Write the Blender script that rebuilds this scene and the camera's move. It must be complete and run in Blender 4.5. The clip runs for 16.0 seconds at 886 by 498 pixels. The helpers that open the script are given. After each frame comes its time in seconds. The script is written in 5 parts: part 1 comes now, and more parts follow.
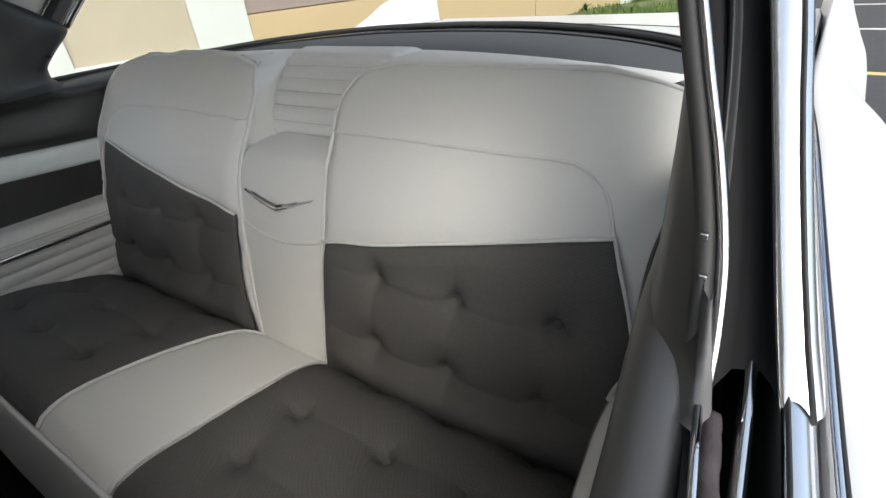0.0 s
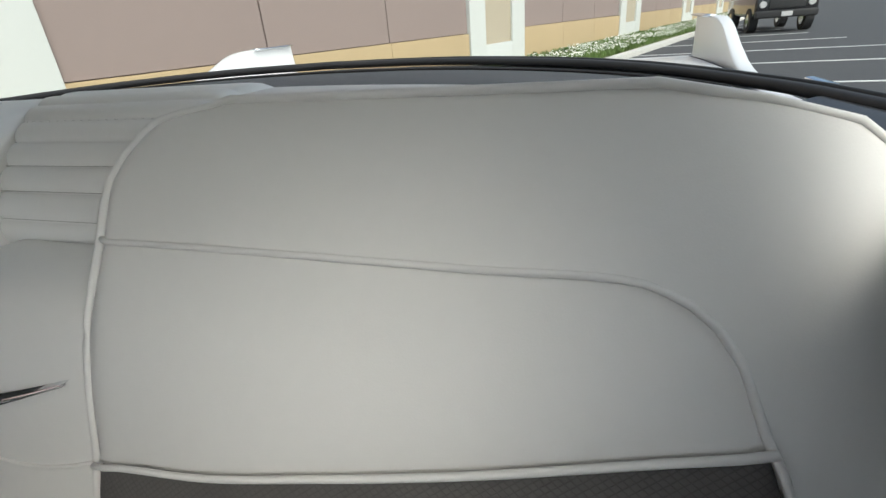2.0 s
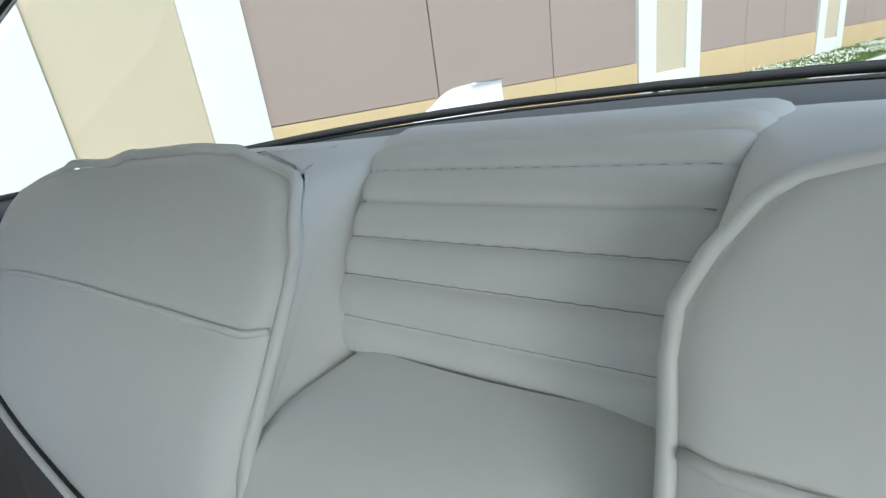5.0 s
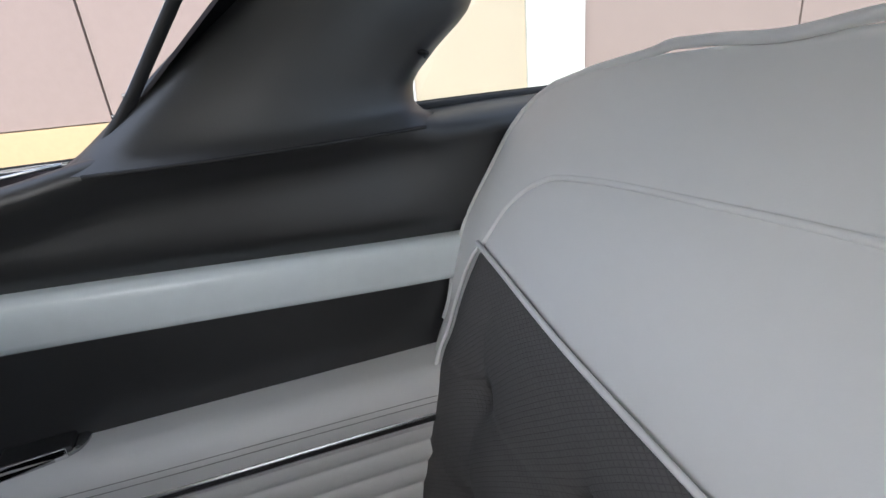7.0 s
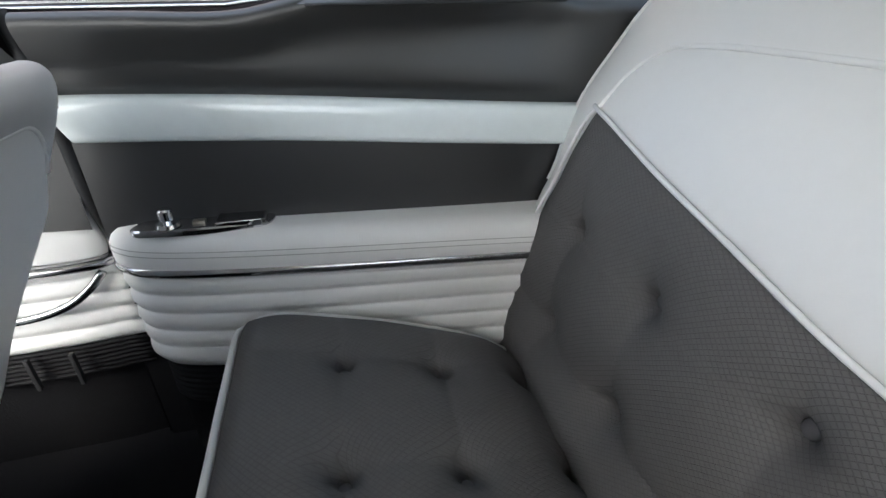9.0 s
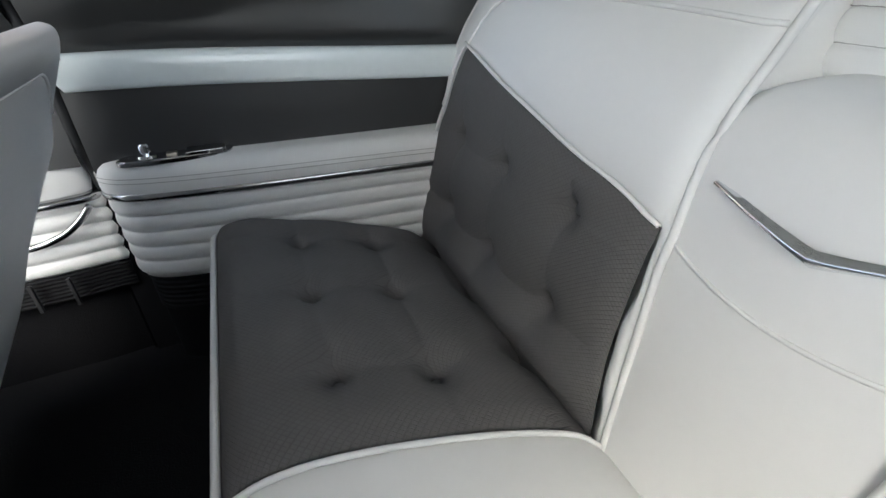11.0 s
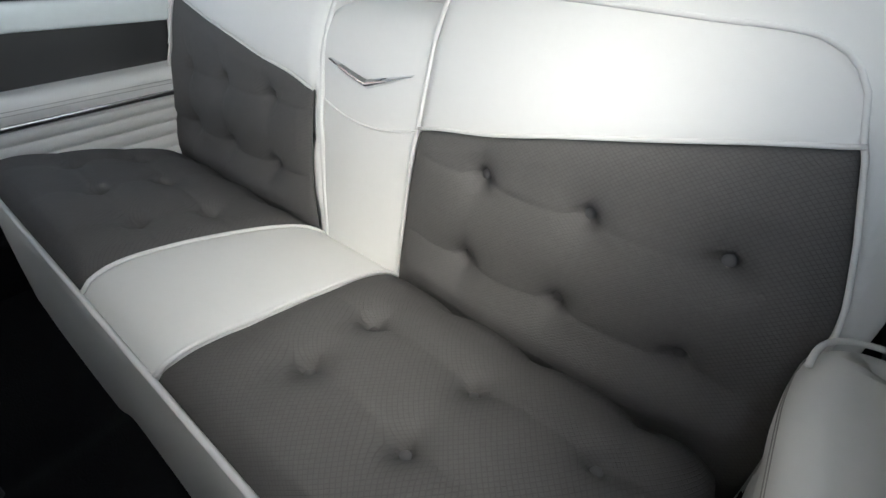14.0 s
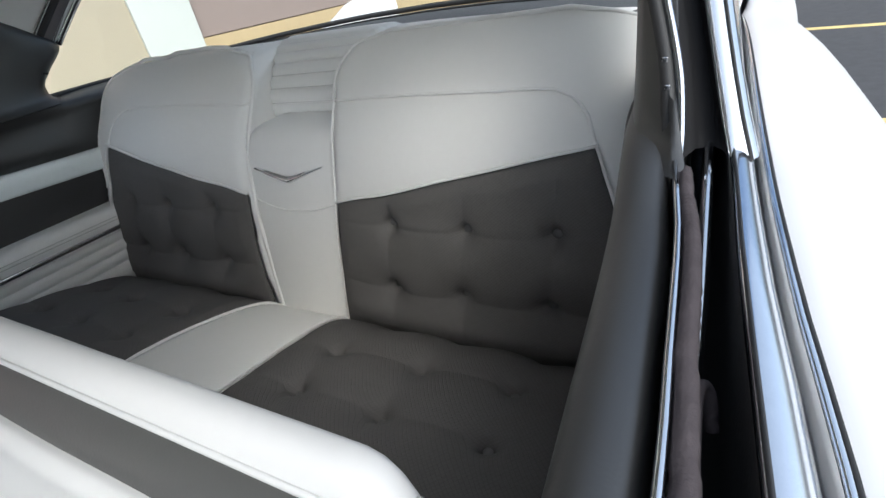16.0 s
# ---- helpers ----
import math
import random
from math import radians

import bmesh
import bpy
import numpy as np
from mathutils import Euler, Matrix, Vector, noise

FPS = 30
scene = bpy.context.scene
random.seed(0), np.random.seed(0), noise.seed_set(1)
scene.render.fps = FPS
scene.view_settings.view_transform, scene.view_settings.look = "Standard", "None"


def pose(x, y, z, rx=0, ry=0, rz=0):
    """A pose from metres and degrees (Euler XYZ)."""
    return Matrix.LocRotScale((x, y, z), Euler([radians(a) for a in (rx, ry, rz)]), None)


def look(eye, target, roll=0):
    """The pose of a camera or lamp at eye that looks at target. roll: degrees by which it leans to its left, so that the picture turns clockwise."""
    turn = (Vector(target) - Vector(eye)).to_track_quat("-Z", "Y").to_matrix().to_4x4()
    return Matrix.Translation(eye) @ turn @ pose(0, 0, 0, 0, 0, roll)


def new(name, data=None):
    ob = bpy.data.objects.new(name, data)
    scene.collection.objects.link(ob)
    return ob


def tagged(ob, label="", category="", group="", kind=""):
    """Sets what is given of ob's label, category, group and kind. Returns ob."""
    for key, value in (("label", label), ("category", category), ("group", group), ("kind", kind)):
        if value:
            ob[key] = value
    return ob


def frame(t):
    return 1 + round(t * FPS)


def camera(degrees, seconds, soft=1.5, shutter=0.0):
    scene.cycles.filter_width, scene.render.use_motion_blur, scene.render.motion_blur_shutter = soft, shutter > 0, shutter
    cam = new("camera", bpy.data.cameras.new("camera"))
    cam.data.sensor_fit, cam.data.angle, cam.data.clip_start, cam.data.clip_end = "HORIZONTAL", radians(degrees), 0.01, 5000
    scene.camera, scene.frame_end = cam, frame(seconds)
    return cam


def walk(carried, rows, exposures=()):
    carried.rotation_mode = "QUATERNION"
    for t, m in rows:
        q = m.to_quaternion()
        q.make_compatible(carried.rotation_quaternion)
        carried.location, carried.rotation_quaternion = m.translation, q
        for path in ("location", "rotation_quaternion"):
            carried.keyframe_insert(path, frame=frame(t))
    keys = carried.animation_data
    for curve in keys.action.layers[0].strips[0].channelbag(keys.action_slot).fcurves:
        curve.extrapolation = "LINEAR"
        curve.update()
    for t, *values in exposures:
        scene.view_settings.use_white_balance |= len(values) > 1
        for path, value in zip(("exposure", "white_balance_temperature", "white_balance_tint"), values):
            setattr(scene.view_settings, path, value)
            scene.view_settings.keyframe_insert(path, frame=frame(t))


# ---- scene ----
cam = camera(84.9, 16.0)
PATH = [
    (0.0, pose(0.7235, -0.4463, 1.2170, 59.15, 4.83, 32.14)),
    (0.5, pose(0.6833, -0.3829, 1.1998, 63.04, 5.72, 24.66)),
    (1.0, pose(0.6221, -0.2962, 1.1654, 64.71, 6.81, 18.90)),
    (1.5, pose(0.5736, -0.1996, 1.1355, 64.43, 7.17, 15.65)),
    (2.0, look((0.513, -0.142, 1.127), (-0.066, 1.575, 0.279), -4.8)),
    (2.5, look((0.445, -0.099, 1.12), (-0.21, 1.59, 0.272), -5.3)),
    (3.0, look((0.387, -0.058, 1.123), (-0.319, 1.629, 0.315), -6.2)),
    (5.5, look((0.054, -0.023, 1.118), (-1.204, 1.399, 0.49), -7.5)),
    (6.0, look((-0.052, -0.053, 1.106), (-1.481, 1.181, 0.445), -6.5)),
    (6.5, look((-0.163, -0.102, 1.097), (-1.737, 0.928, 0.42), -4.8)),
    (7.0, look((-0.203, -0.142, 1.088), (-1.921, 0.599, 0.381), -5.6)),
    (7.5, look((-0.222, -0.186, 1.06), (-1.994, 0.367, 0.318), -3.6)),
    (8.0, look((-0.202, -0.211, 1.049), (-1.97, 0.208, 0.213), -1.5)),
    (8.5, look((-0.144, -0.222, 1.038), (-1.872, 0.202, 0.124), -1.0)),
    (9.0, look((-0.08, -0.241, 1.044), (-1.793, 0.163, 0.094), -0.8)),
    (11.5, look((0.229, -0.298, 1.042), (-1.312, 0.4, -0.025), -2.6)),
    (12.0, look((0.278, -0.311, 1.045), (-1.207, 0.461, -0.05), -2.4)),
    (12.5, look((0.338, -0.331, 1.052), (-1.092, 0.498, -0.074), -2.6)),
    (13.0, look((0.417, -0.348, 1.058), (-0.929, 0.573, -0.098), -2.5)),
    (13.5, pose(0.5068, -0.3748, 1.0661, 53.37, 1.14, 46.84)),
    (14.0, pose(0.5840, -0.4364, 1.0937, 53.01, 0.59, 40.35)),
    (14.5, pose(0.6529, -0.5102, 1.1391, 53.70, 0.10, 34.47)),
    (15.0, pose(0.7145, -0.5872, 1.1753, 57.58, 5.17, 32.16)),
    (15.5, pose(0.7431, -0.5967, 1.1801, 58.65, 7.96, 28.71)),
    (16.0, pose(0.7446, -0.5930, 1.1751, 59.01, 9.74, 26.36)),
]
EXPOSURES = [(0.0, 0.9, 6100, 2), (0.5, 0.7, 6100, 2), (1.0, 0.95, 6050, 0), (1.5, 1.0, 6050, 0), (2.0, 0.72, 6050, 0), (3.0, 0.48, 6050, -1), (5.0, 1.02, 5600, -4), (6.0, 1.06, 5600, -2), (6.5, 1.2, 5750, 3), (7.5, 1.6, 5850, 6), (9.0, 1.95, 5850, 2), (11.5, 1.62, 5780, 1), (12.0, 1.65, 5780, 1), (13.0, 1.66, 5780, 1), (14.0, 1.8, 5800, 0), (15.0, 1.5, 5800, 0), (15.5, 1.1, 5750, 0), (16.0, 0.92, 5750, 1)]
walk(cam, PATH, EXPOSURES)
SKY, SUN, SUN_ANGLE, SUN_EL, SUN_AZ = 0.15, 0.6, 170.0, 44.0, 125.0

# ---- light ----
world = bpy.data.worlds.new("world")
scene.world = world
world.use_nodes = True
wn = world.node_tree
sky = wn.nodes.new("ShaderNodeTexSky")
sky.sky_type = "NISHITA"
sky.sun_disc = False
sky.sun_elevation = radians(SUN_EL)
sky.sun_rotation = radians(SUN_AZ)
sky.air_density, sky.dust_density, sky.ozone_density = 0.6, 6.0, 1.0
wn.nodes["Background"].inputs["Strength"].default_value = SKY
wn.links.new(sky.outputs[0], wn.nodes["Background"].inputs["Color"])
sun_data = bpy.data.lights.new("sun", "SUN")
sun_data.energy, sun_data.angle, sun_data.color = SUN, radians(SUN_ANGLE), (1.0, 1.0, 0.99)
sun = new("sun", sun_data)
# the sun stands towards (sin az, cos az)
sun.matrix_world = look((0, 0, 0), (-math.cos(radians(SUN_EL)) * math.sin(radians(SUN_AZ)), -math.cos(radians(SUN_EL)) * math.cos(radians(SUN_AZ)), -math.sin(radians(SUN_EL))))


# ---- materials ----
def material(name, color, rough=0.5, metal=0.0, vary=0.08, scale=6.0, bump=0.0, bump_scale=400.0, coat=0.0, grain=0.04, sheen=0.0, random_piece=0.0, spec=0.5):
    """Principled surface whose colour drifts at two scales, with a fine noise relief."""
    m = bpy.data.materials.new(name)
    m.use_nodes = True
    nt = m.node_tree
    b = nt.nodes["Principled BSDF"]
    tc = nt.nodes.new("ShaderNodeTexCoord")
    n1 = nt.nodes.new("ShaderNodeTexNoise")
    n1.inputs["Scale"].default_value, n1.inputs["Detail"].default_value = scale, 5
    n2 = nt.nodes.new("ShaderNodeTexNoise")
    n2.inputs["Scale"].default_value, n2.inputs["Detail"].default_value = scale * 22, 3
    for n in (n1, n2):
        nt.links.new(tc.outputs["Object"], n.inputs["Vector"])
    def scaled(src, k):
        a = nt.nodes.new("ShaderNodeMath")
        a.operation = "MULTIPLY_ADD"
        a.inputs[1].default_value, a.inputs[2].default_value = k, 1 - k * 0.5
        nt.links.new(src, a.inputs[0])
        return a.outputs[0]
    f = nt.nodes.new("ShaderNodeMath")
    f.operation = "MULTIPLY"
    nt.links.new(scaled(n1.outputs["Fac"], vary * 2), f.inputs[0])
    nt.links.new(scaled(n2.outputs["Fac"], grain * 2), f.inputs[1])
    value = f.outputs[0]
    if random_piece:
        info = nt.nodes.new("ShaderNodeObjectInfo")
        g = nt.nodes.new("ShaderNodeMath")
        g.operation = "MULTIPLY"
        nt.links.new(value, g.inputs[0])
        nt.links.new(scaled(info.outputs["Random"], random_piece), g.inputs[1])
        value = g.outputs[0]
    mix = nt.nodes.new("ShaderNodeVectorMath")
    mix.operation = "SCALE"
    mix.inputs[0].default_value = color
    nt.links.new(value, mix.inputs["Scale"])
    nt.links.new(mix.outputs[0], b.inputs["Base Color"])
    b.inputs["Metallic"].default_value = metal
    b.inputs["Specular IOR Level"].default_value = spec
    r = nt.nodes.new("ShaderNodeMath")
    r.operation = "MULTIPLY_ADD"
    r.inputs[1].default_value, r.inputs[2].default_value = rough * 0.3, rough * 0.85
    nt.links.new(n1.outputs["Fac"], r.inputs[0])
    nt.links.new(r.outputs[0], b.inputs["Roughness"])
    b.inputs["Coat Weight"].default_value = coat
    b.inputs["Coat Roughness"].default_value = 0.03
    b.inputs["Sheen Weight"].default_value = sheen
    if bump:
        n3 = nt.nodes.new("ShaderNodeTexNoise")
        n3.inputs["Scale"].default_value, n3.inputs["Detail"].default_value = bump_scale, 4
        nt.links.new(tc.outputs["Object"], n3.inputs["Vector"])
        bp = nt.nodes.new("ShaderNodeBump")
        bp.inputs["Strength"].default_value, bp.inputs["Distance"].default_value = bump, 0.001
        nt.links.new(n3.outputs["Fac"], bp.inputs["Height"])
        nt.links.new(bp.outputs[0], b.inputs["Normal"])
    return m


def weave(name, color, cell):
    """Charcoal upholstery cloth with a small raised diamond weave."""
    m = material(name, color, rough=0.82, vary=0.10, scale=7, grain=0.10, sheen=0.0, spec=0.25)
    nt = m.node_tree
    b = nt.nodes["Principled BSDF"]
    tc = nt.nodes.new("ShaderNodeTexCoord")
    s = nt.nodes.new("ShaderNodeSeparateXYZ")
    nt.links.new(tc.outputs["Object"], s.inputs[0])
    def op(kind, a, c):
        n = nt.nodes.new("ShaderNodeMath")
        n.operation = kind
        for i, v in enumerate((a, c)):
            if v is None:
                continue
            if isinstance(v, (int, float)):
                n.inputs[i].default_value = v
            else:
                nt.links.new(v, n.inputs[i])
        return n.outputs[0]
    v = op("ADD", s.outputs["Y"], s.outputs["Z"])
    k = math.pi / cell
    p = op("SINE", op("MULTIPLY", op("ADD", s.outputs["X"], v), k), None)
    q = op("SINE", op("MULTIPLY", op("SUBTRACT", s.outputs["X"], v), k), None)
    h = op("MINIMUM", op("ABSOLUTE", p, None), op("ABSOLUTE", q, None))
    h = op("MINIMUM", op("MULTIPLY", h, 2.6), 1.0)
    fine = nt.nodes.new("ShaderNodeTexNoise")
    fine.inputs["Scale"].default_value, fine.inputs["Detail"].default_value = 900, 3
    nt.links.new(tc.outputs["Object"], fine.inputs["Vector"])
    height = op("ADD", h, op("MULTIPLY", fine.outputs["Fac"], 0.5))
    bp = nt.nodes.new("ShaderNodeBump")
    bp.inputs["Strength"].default_value, bp.inputs["Distance"].default_value = 0.48, 0.0012
    nt.links.new(height, bp.inputs["Height"])
    nt.links.new(bp.outputs[0], b.inputs["Normal"])
    # the raised threads are a little lighter than the grooves
    old = b.inputs["Base Color"].links[0].from_socket
    sc = nt.nodes.new("ShaderNodeVectorMath")
    sc.operation = "SCALE"
    nt.links.new(old, sc.inputs[0])
    nt.links.new(op("ADD", op("MULTIPLY", h, 0.24), 0.81), sc.inputs["Scale"])
    nt.links.new(sc.outputs[0], b.inputs["Base Color"])
    return m


def perforated(name, color, pitch):
    """White headliner vinyl punched with rows of small holes."""
    m = material(name, color, rough=0.6, vary=0.03, scale=5)
    nt = m.node_tree
    b = nt.nodes["Principled BSDF"]
    tc = nt.nodes.new("ShaderNodeTexCoord")
    v = nt.nodes.new("ShaderNodeTexVoronoi")
    v.inputs["Scale"].default_value, v.inputs["Randomness"].default_value = 1 / pitch, 0.0
    nt.links.new(tc.outputs["Object"], v.inputs["Vector"])
    c = nt.nodes.new("ShaderNodeMath")
    c.operation = "GREATER_THAN"
    c.inputs[1].default_value = 0.22
    nt.links.new(v.outputs["Distance"], c.inputs[0])
    a = nt.nodes.new("ShaderNodeMath")
    a.operation = "MULTIPLY_ADD"
    a.inputs[1].default_value, a.inputs[2].default_value = 0.85, 0.15
    nt.links.new(c.outputs[0], a.inputs[0])
    old = b.inputs["Base Color"].links[0].from_socket
    sc = nt.nodes.new("ShaderNodeVectorMath")
    sc.operation = "SCALE"
    nt.links.new(old, sc.inputs[0])
    nt.links.new(a.outputs[0], sc.inputs["Scale"])
    nt.links.new(sc.outputs[0], b.inputs["Base Color"])
    return m


def clear_glass(name):
    m = bpy.data.materials.new(name)
    m.use_nodes = True
    nt = m.node_tree
    nt.nodes.remove(nt.nodes["Principled BSDF"])
    t, g, mx = (nt.nodes.new(k) for k in ("ShaderNodeBsdfTransparent", "ShaderNodeBsdfGlossy", "ShaderNodeMixShader"))
    t.inputs["Color"].default_value = (0.93, 0.96, 0.94, 1)
    g.inputs["Roughness"].default_value = 0.0
    mx.inputs[0].default_value = 0.025
    nt.links.new(t.outputs[0], mx.inputs[1])
    nt.links.new(g.outputs[0], mx.inputs[2])
    nt.links.new(mx.outputs[0], nt.nodes["Material Output"].inputs["Surface"])
    return m


VINYL = material("white_vinyl", (0.78, 0.772, 0.750), rough=0.52, vary=0.04, scale=4, bump=0.10, bump_scale=700, grain=0.015)
# the same white vinyl, its base darkened to put shade on the front bench
VINYL_FRONT_DIM = material("front_white_vinyl_dimmed", (0.60, 0.598, 0.59), rough=0.42, vary=0.03, scale=4, bump=0.06, bump_scale=700, grain=0.015)
CLOTH = weave("charcoal_cloth", (0.112, 0.107, 0.104), 0.0068)
BUTTON = material("button_cloth", (0.125, 0.120, 0.118), rough=0.7, vary=0.1, bump=0.3, bump_scale=900)
DARK = material("black_vinyl", (0.015, 0.015, 0.0153), rough=0.43, vary=0.10, scale=5, bump=0.10, bump_scale=600, grain=0.06, spec=1.0)
GREY_BAND = material("grey_band_vinyl", (0.07, 0.07, 0.068), rough=0.3, vary=0.08, scale=6, bump=0.1, bump_scale=500)
CORNER = material("corner_grey_enamel", (0.12, 0.11, 0.115), rough=0.3, vary=0.08, scale=6)
RAIL = material("pale_enamel", (0.74, 0.79, 0.79), rough=0.18, vary=0.02, scale=3, coat=0.5)
CHROME = material("chrome", (0.75, 0.76, 0.78), rough=0.07, metal=1.0, vary=0.04, scale=14, grain=0.03)
BELT = material("bright_belt_metal", (0.84, 0.85, 0.87), rough=0.17, metal=1.0, vary=0.03, scale=9, grain=0.03)
# worn chrome; its dark base also stands in for a mirrored dark floor
CHROME_WORN_DIM = material("worn_chrome_dimmed", (0.40, 0.40, 0.41), rough=0.16, metal=1.0, vary=0.12, scale=30, grain=0.08)
PAINT = material("white_car_paint", (0.70, 0.70, 0.70), rough=0.36, vary=0.015, scale=2, coat=0.25, grain=0.01)
CARPET = material("black_carpet", (0.008, 0.008, 0.009), rough=0.95, vary=0.3, scale=14, bump=0.9, bump_scale=350, spec=0.1)
RUBBER = material("black_rubber", (0.018, 0.018, 0.019), rough=0.6, vary=0.15, scale=20, bump=0.2, bump_scale=300)
KICK = material("black_kick_rubber", (0.007, 0.007, 0.008), rough=0.75, vary=0.15, scale=20, spec=0.2)
FELT = material("grey_felt", (0.060, 0.052, 0.056), rough=0.98, vary=0.3, scale=60, bump=1.0, bump_scale=260, spec=0.1)
SHELF = material("dark_shelf_cloth", (0.06, 0.064, 0.07), rough=0.8, vary=0.10, scale=8, bump=0.4, bump_scale=600)
HEADLINER = perforated("perforated_headliner", (0.72, 0.71, 0.66), 0.009)
GLASS = clear_glass("window_glass")
WALL = material("mauve_stucco", (0.275, 0.218, 0.204), rough=0.9, vary=0.07, scale=0.5, bump=0.5, bump_scale=60, grain=0.05)
WALL_BAND = material("ochre_stucco", (0.43, 0.33, 0.195), rough=0.9, vary=0.08, scale=0.8, bump=0.5, bump_scale=60, grain=0.05)
WALL_WHITE = material("white_stucco", (0.57, 0.585, 0.57), rough=0.9, vary=0.04, scale=0.7, bump=0.5, bump_scale=60)
WALL_BEIGE = material("beige_stucco", (0.43, 0.375, 0.29), rough=0.9, vary=0.06, scale=0.8, bump=0.5, bump_scale=60)
JOINT = material("dark_joint", (0.16, 0.13, 0.12), rough=0.95)
ASPHALT = material("asphalt", (0.055, 0.056, 0.06), rough=0.92, vary=0.25, scale=0.6, bump=0.8, bump_scale=120, grain=0.25)
LINE_WHITE = material("white_line_paint", (0.62, 0.62, 0.60), rough=0.8, vary=0.35, scale=9, grain=0.25)
LINE_YELLOW = material("yellow_line_paint", (0.66, 0.52, 0.22), rough=0.8, vary=0.35, scale=9, grain=0.25)
CONCRETE = material("kerb_concrete", (0.50, 0.49, 0.46), rough=0.92, vary=0.12, scale=2, bump=0.5, bump_scale=90, grain=0.12)
SOIL = material("planter_soil", (0.12, 0.13, 0.05), rough=1.0, vary=0.4, scale=2.5, bump=0.8, bump_scale=40, grain=0.3)
GRASS = material("grass_blades", (0.10, 0.16, 0.035), rough=0.7, vary=0.5, scale=1.2, grain=0.2)
CLOVER = material("white_blossom", (0.72, 0.74, 0.66), rough=0.8, vary=0.15, scale=5)
LEAF = material("shrub_leaf", (0.07, 0.13, 0.03), rough=0.6, vary=0.4, scale=3, grain=0.2)
BLACK_PAINT = material("black_car_paint", (0.012, 0.012, 0.014), rough=0.2, vary=0.05, coat=0.8)
DARK_GLASS = material("dark_glass", (0.02, 0.022, 0.025), rough=0.06, vary=0.05)
LAMP_LENS = material("lamp_lens", (0.55, 0.55, 0.55), rough=0.15, vary=0.05)
TAIL_RED = material("red_lens", (0.35, 0.02, 0.02), rough=0.15, vary=0.05, coat=0.5)
THREAD = material("grey_thread", (0.38, 0.37, 0.35), rough=0.9)


# ---- builders ----
def spline(points):
    """A smooth, shape-keeping curve through (x, y) pairs, as a function."""
    xs = np.array([p[0] for p in points], float)
    ys = np.array([p[1] for p in points], float)
    h = np.diff(xs)
    d = np.diff(ys) / h
    m = np.zeros(len(xs))
    m[0], m[-1] = d[0], d[-1]
    for i in range(1, len(xs) - 1):
        m[i] = 0 if d[i - 1] * d[i] <= 0 else 2 * d[i - 1] * d[i] / (d[i - 1] + d[i])
    def f(x):
        x = min(max(x, xs[0]), xs[-1])
        i = int(min(max(np.searchsorted(xs, x) - 1, 0), len(h) - 1))
        t = (x - xs[i]) / h[i]
        return float((1 + 2 * t) * (1 - t) ** 2 * ys[i] + t * (1 - t) ** 2 * h[i] * m[i] + t * t * (3 - 2 * t) * ys[i + 1] + t * t * (t - 1) * h[i] * m[i + 1])
    return f


def sheet(points):
    """A bmesh from rows of points."""
    bm = bmesh.new()
    rows = [[bm.verts.new(p) for p in row] for row in points]
    for a, b in zip(rows, rows[1:]):
        for i in range(len(a) - 1):
            bm.faces.new((a[i], a[i + 1], b[i + 1], b[i]))
    for f in bm.faces:
        f.smooth = True
    return bm


def dense(points, n=6):
    """Catmull-Rom points through a polyline."""
    p = [Vector(q) for q in points]
    p = [p[0] * 2 - p[1]] + p + [p[-1] * 2 - p[-2]]
    out = []
    for i in range(1, len(p) - 2):
        a, b, c, d = p[i - 1:i + 3]
        for k in range(n):
            t = k / n
            out.append(0.5 * ((2 * b) + (c - a) * t + (2 * a - 5 * b + 4 * c - d) * t * t + (3 * b - a - 3 * c + d) * t ** 3))
    out.append(p[-2])
    return out


def tube(points, r, sides=8, flat=1.0, taper=False):
    """A swept round rod along points; flat squeezes it vertically."""
    bm = bmesh.new()
    pts = [Vector(q) for q in points]
    rings = []
    for i, p in enumerate(pts):
        t = (pts[min(i + 1, len(pts) - 1)] - pts[max(i - 1, 0)]).normalized()
        ref = Vector((0, 0, 1)) if abs(t.z) < 0.9 else Vector((1, 0, 0))
        a = t.cross(ref).normalized()
        b = a.cross(t).normalized()
        k = r
        if taper:
            u = i / (len(pts) - 1)
            k = r * max(0.15, min(1.0, 4 * u, 4 * (1 - u)))
        rings.append([bm.verts.new(p + a * k * math.cos(2 * math.pi * j / sides) + b * k * flat * math.sin(2 * math.pi * j / sides)) for j in range(sides)])
    for a, b in zip(rings, rings[1:]):
        for j in range(sides):
            bm.faces.new((a[j], a[(j + 1) % sides], b[(j + 1) % sides], b[j]))
    bm.faces.new(rings[0][::-1])
    bm.faces.new(rings[-1])
    for f in bm.faces:
        f.smooth = True
    return bm


def box(x0, x1, y0, y1, z0, z1, bevel=0.0):
    bm = bmesh.new()
    bmesh.ops.create_cube(bm, size=1)
    bmesh.ops.transform(bm, matrix=Matrix.LocRotScale(((x0 + x1) / 2, (y0 + y1) / 2, (z0 + z1) / 2), None, (abs(x1 - x0), abs(y1 - y0), abs(z1 - z0))), verts=bm.verts)
    if bevel:
        bmesh.ops.bevel(bm, geom=bm.edges[:], offset=bevel, segments=3, profile=0.6, affect="EDGES")
        for f in bm.faces:
            f.smooth = True
    return bm


def shell(bm, depth, to=None):
    """Gives a sheet thickness: a second skin depth behind it along the normals, closed round the rim."""
    bm.normal_update()
    bmesh.ops.solidify(bm, geom=bm.faces[:], thickness=depth)
    return bm


def mirror_x(bm):
    for v in bm.verts:
        v.co.x = -v.co.x
    bmesh.ops.reverse_faces(bm, faces=bm.faces[:])
    return bm


def side(bm, s):
    return mirror_x(bm) if s < 0 else bm


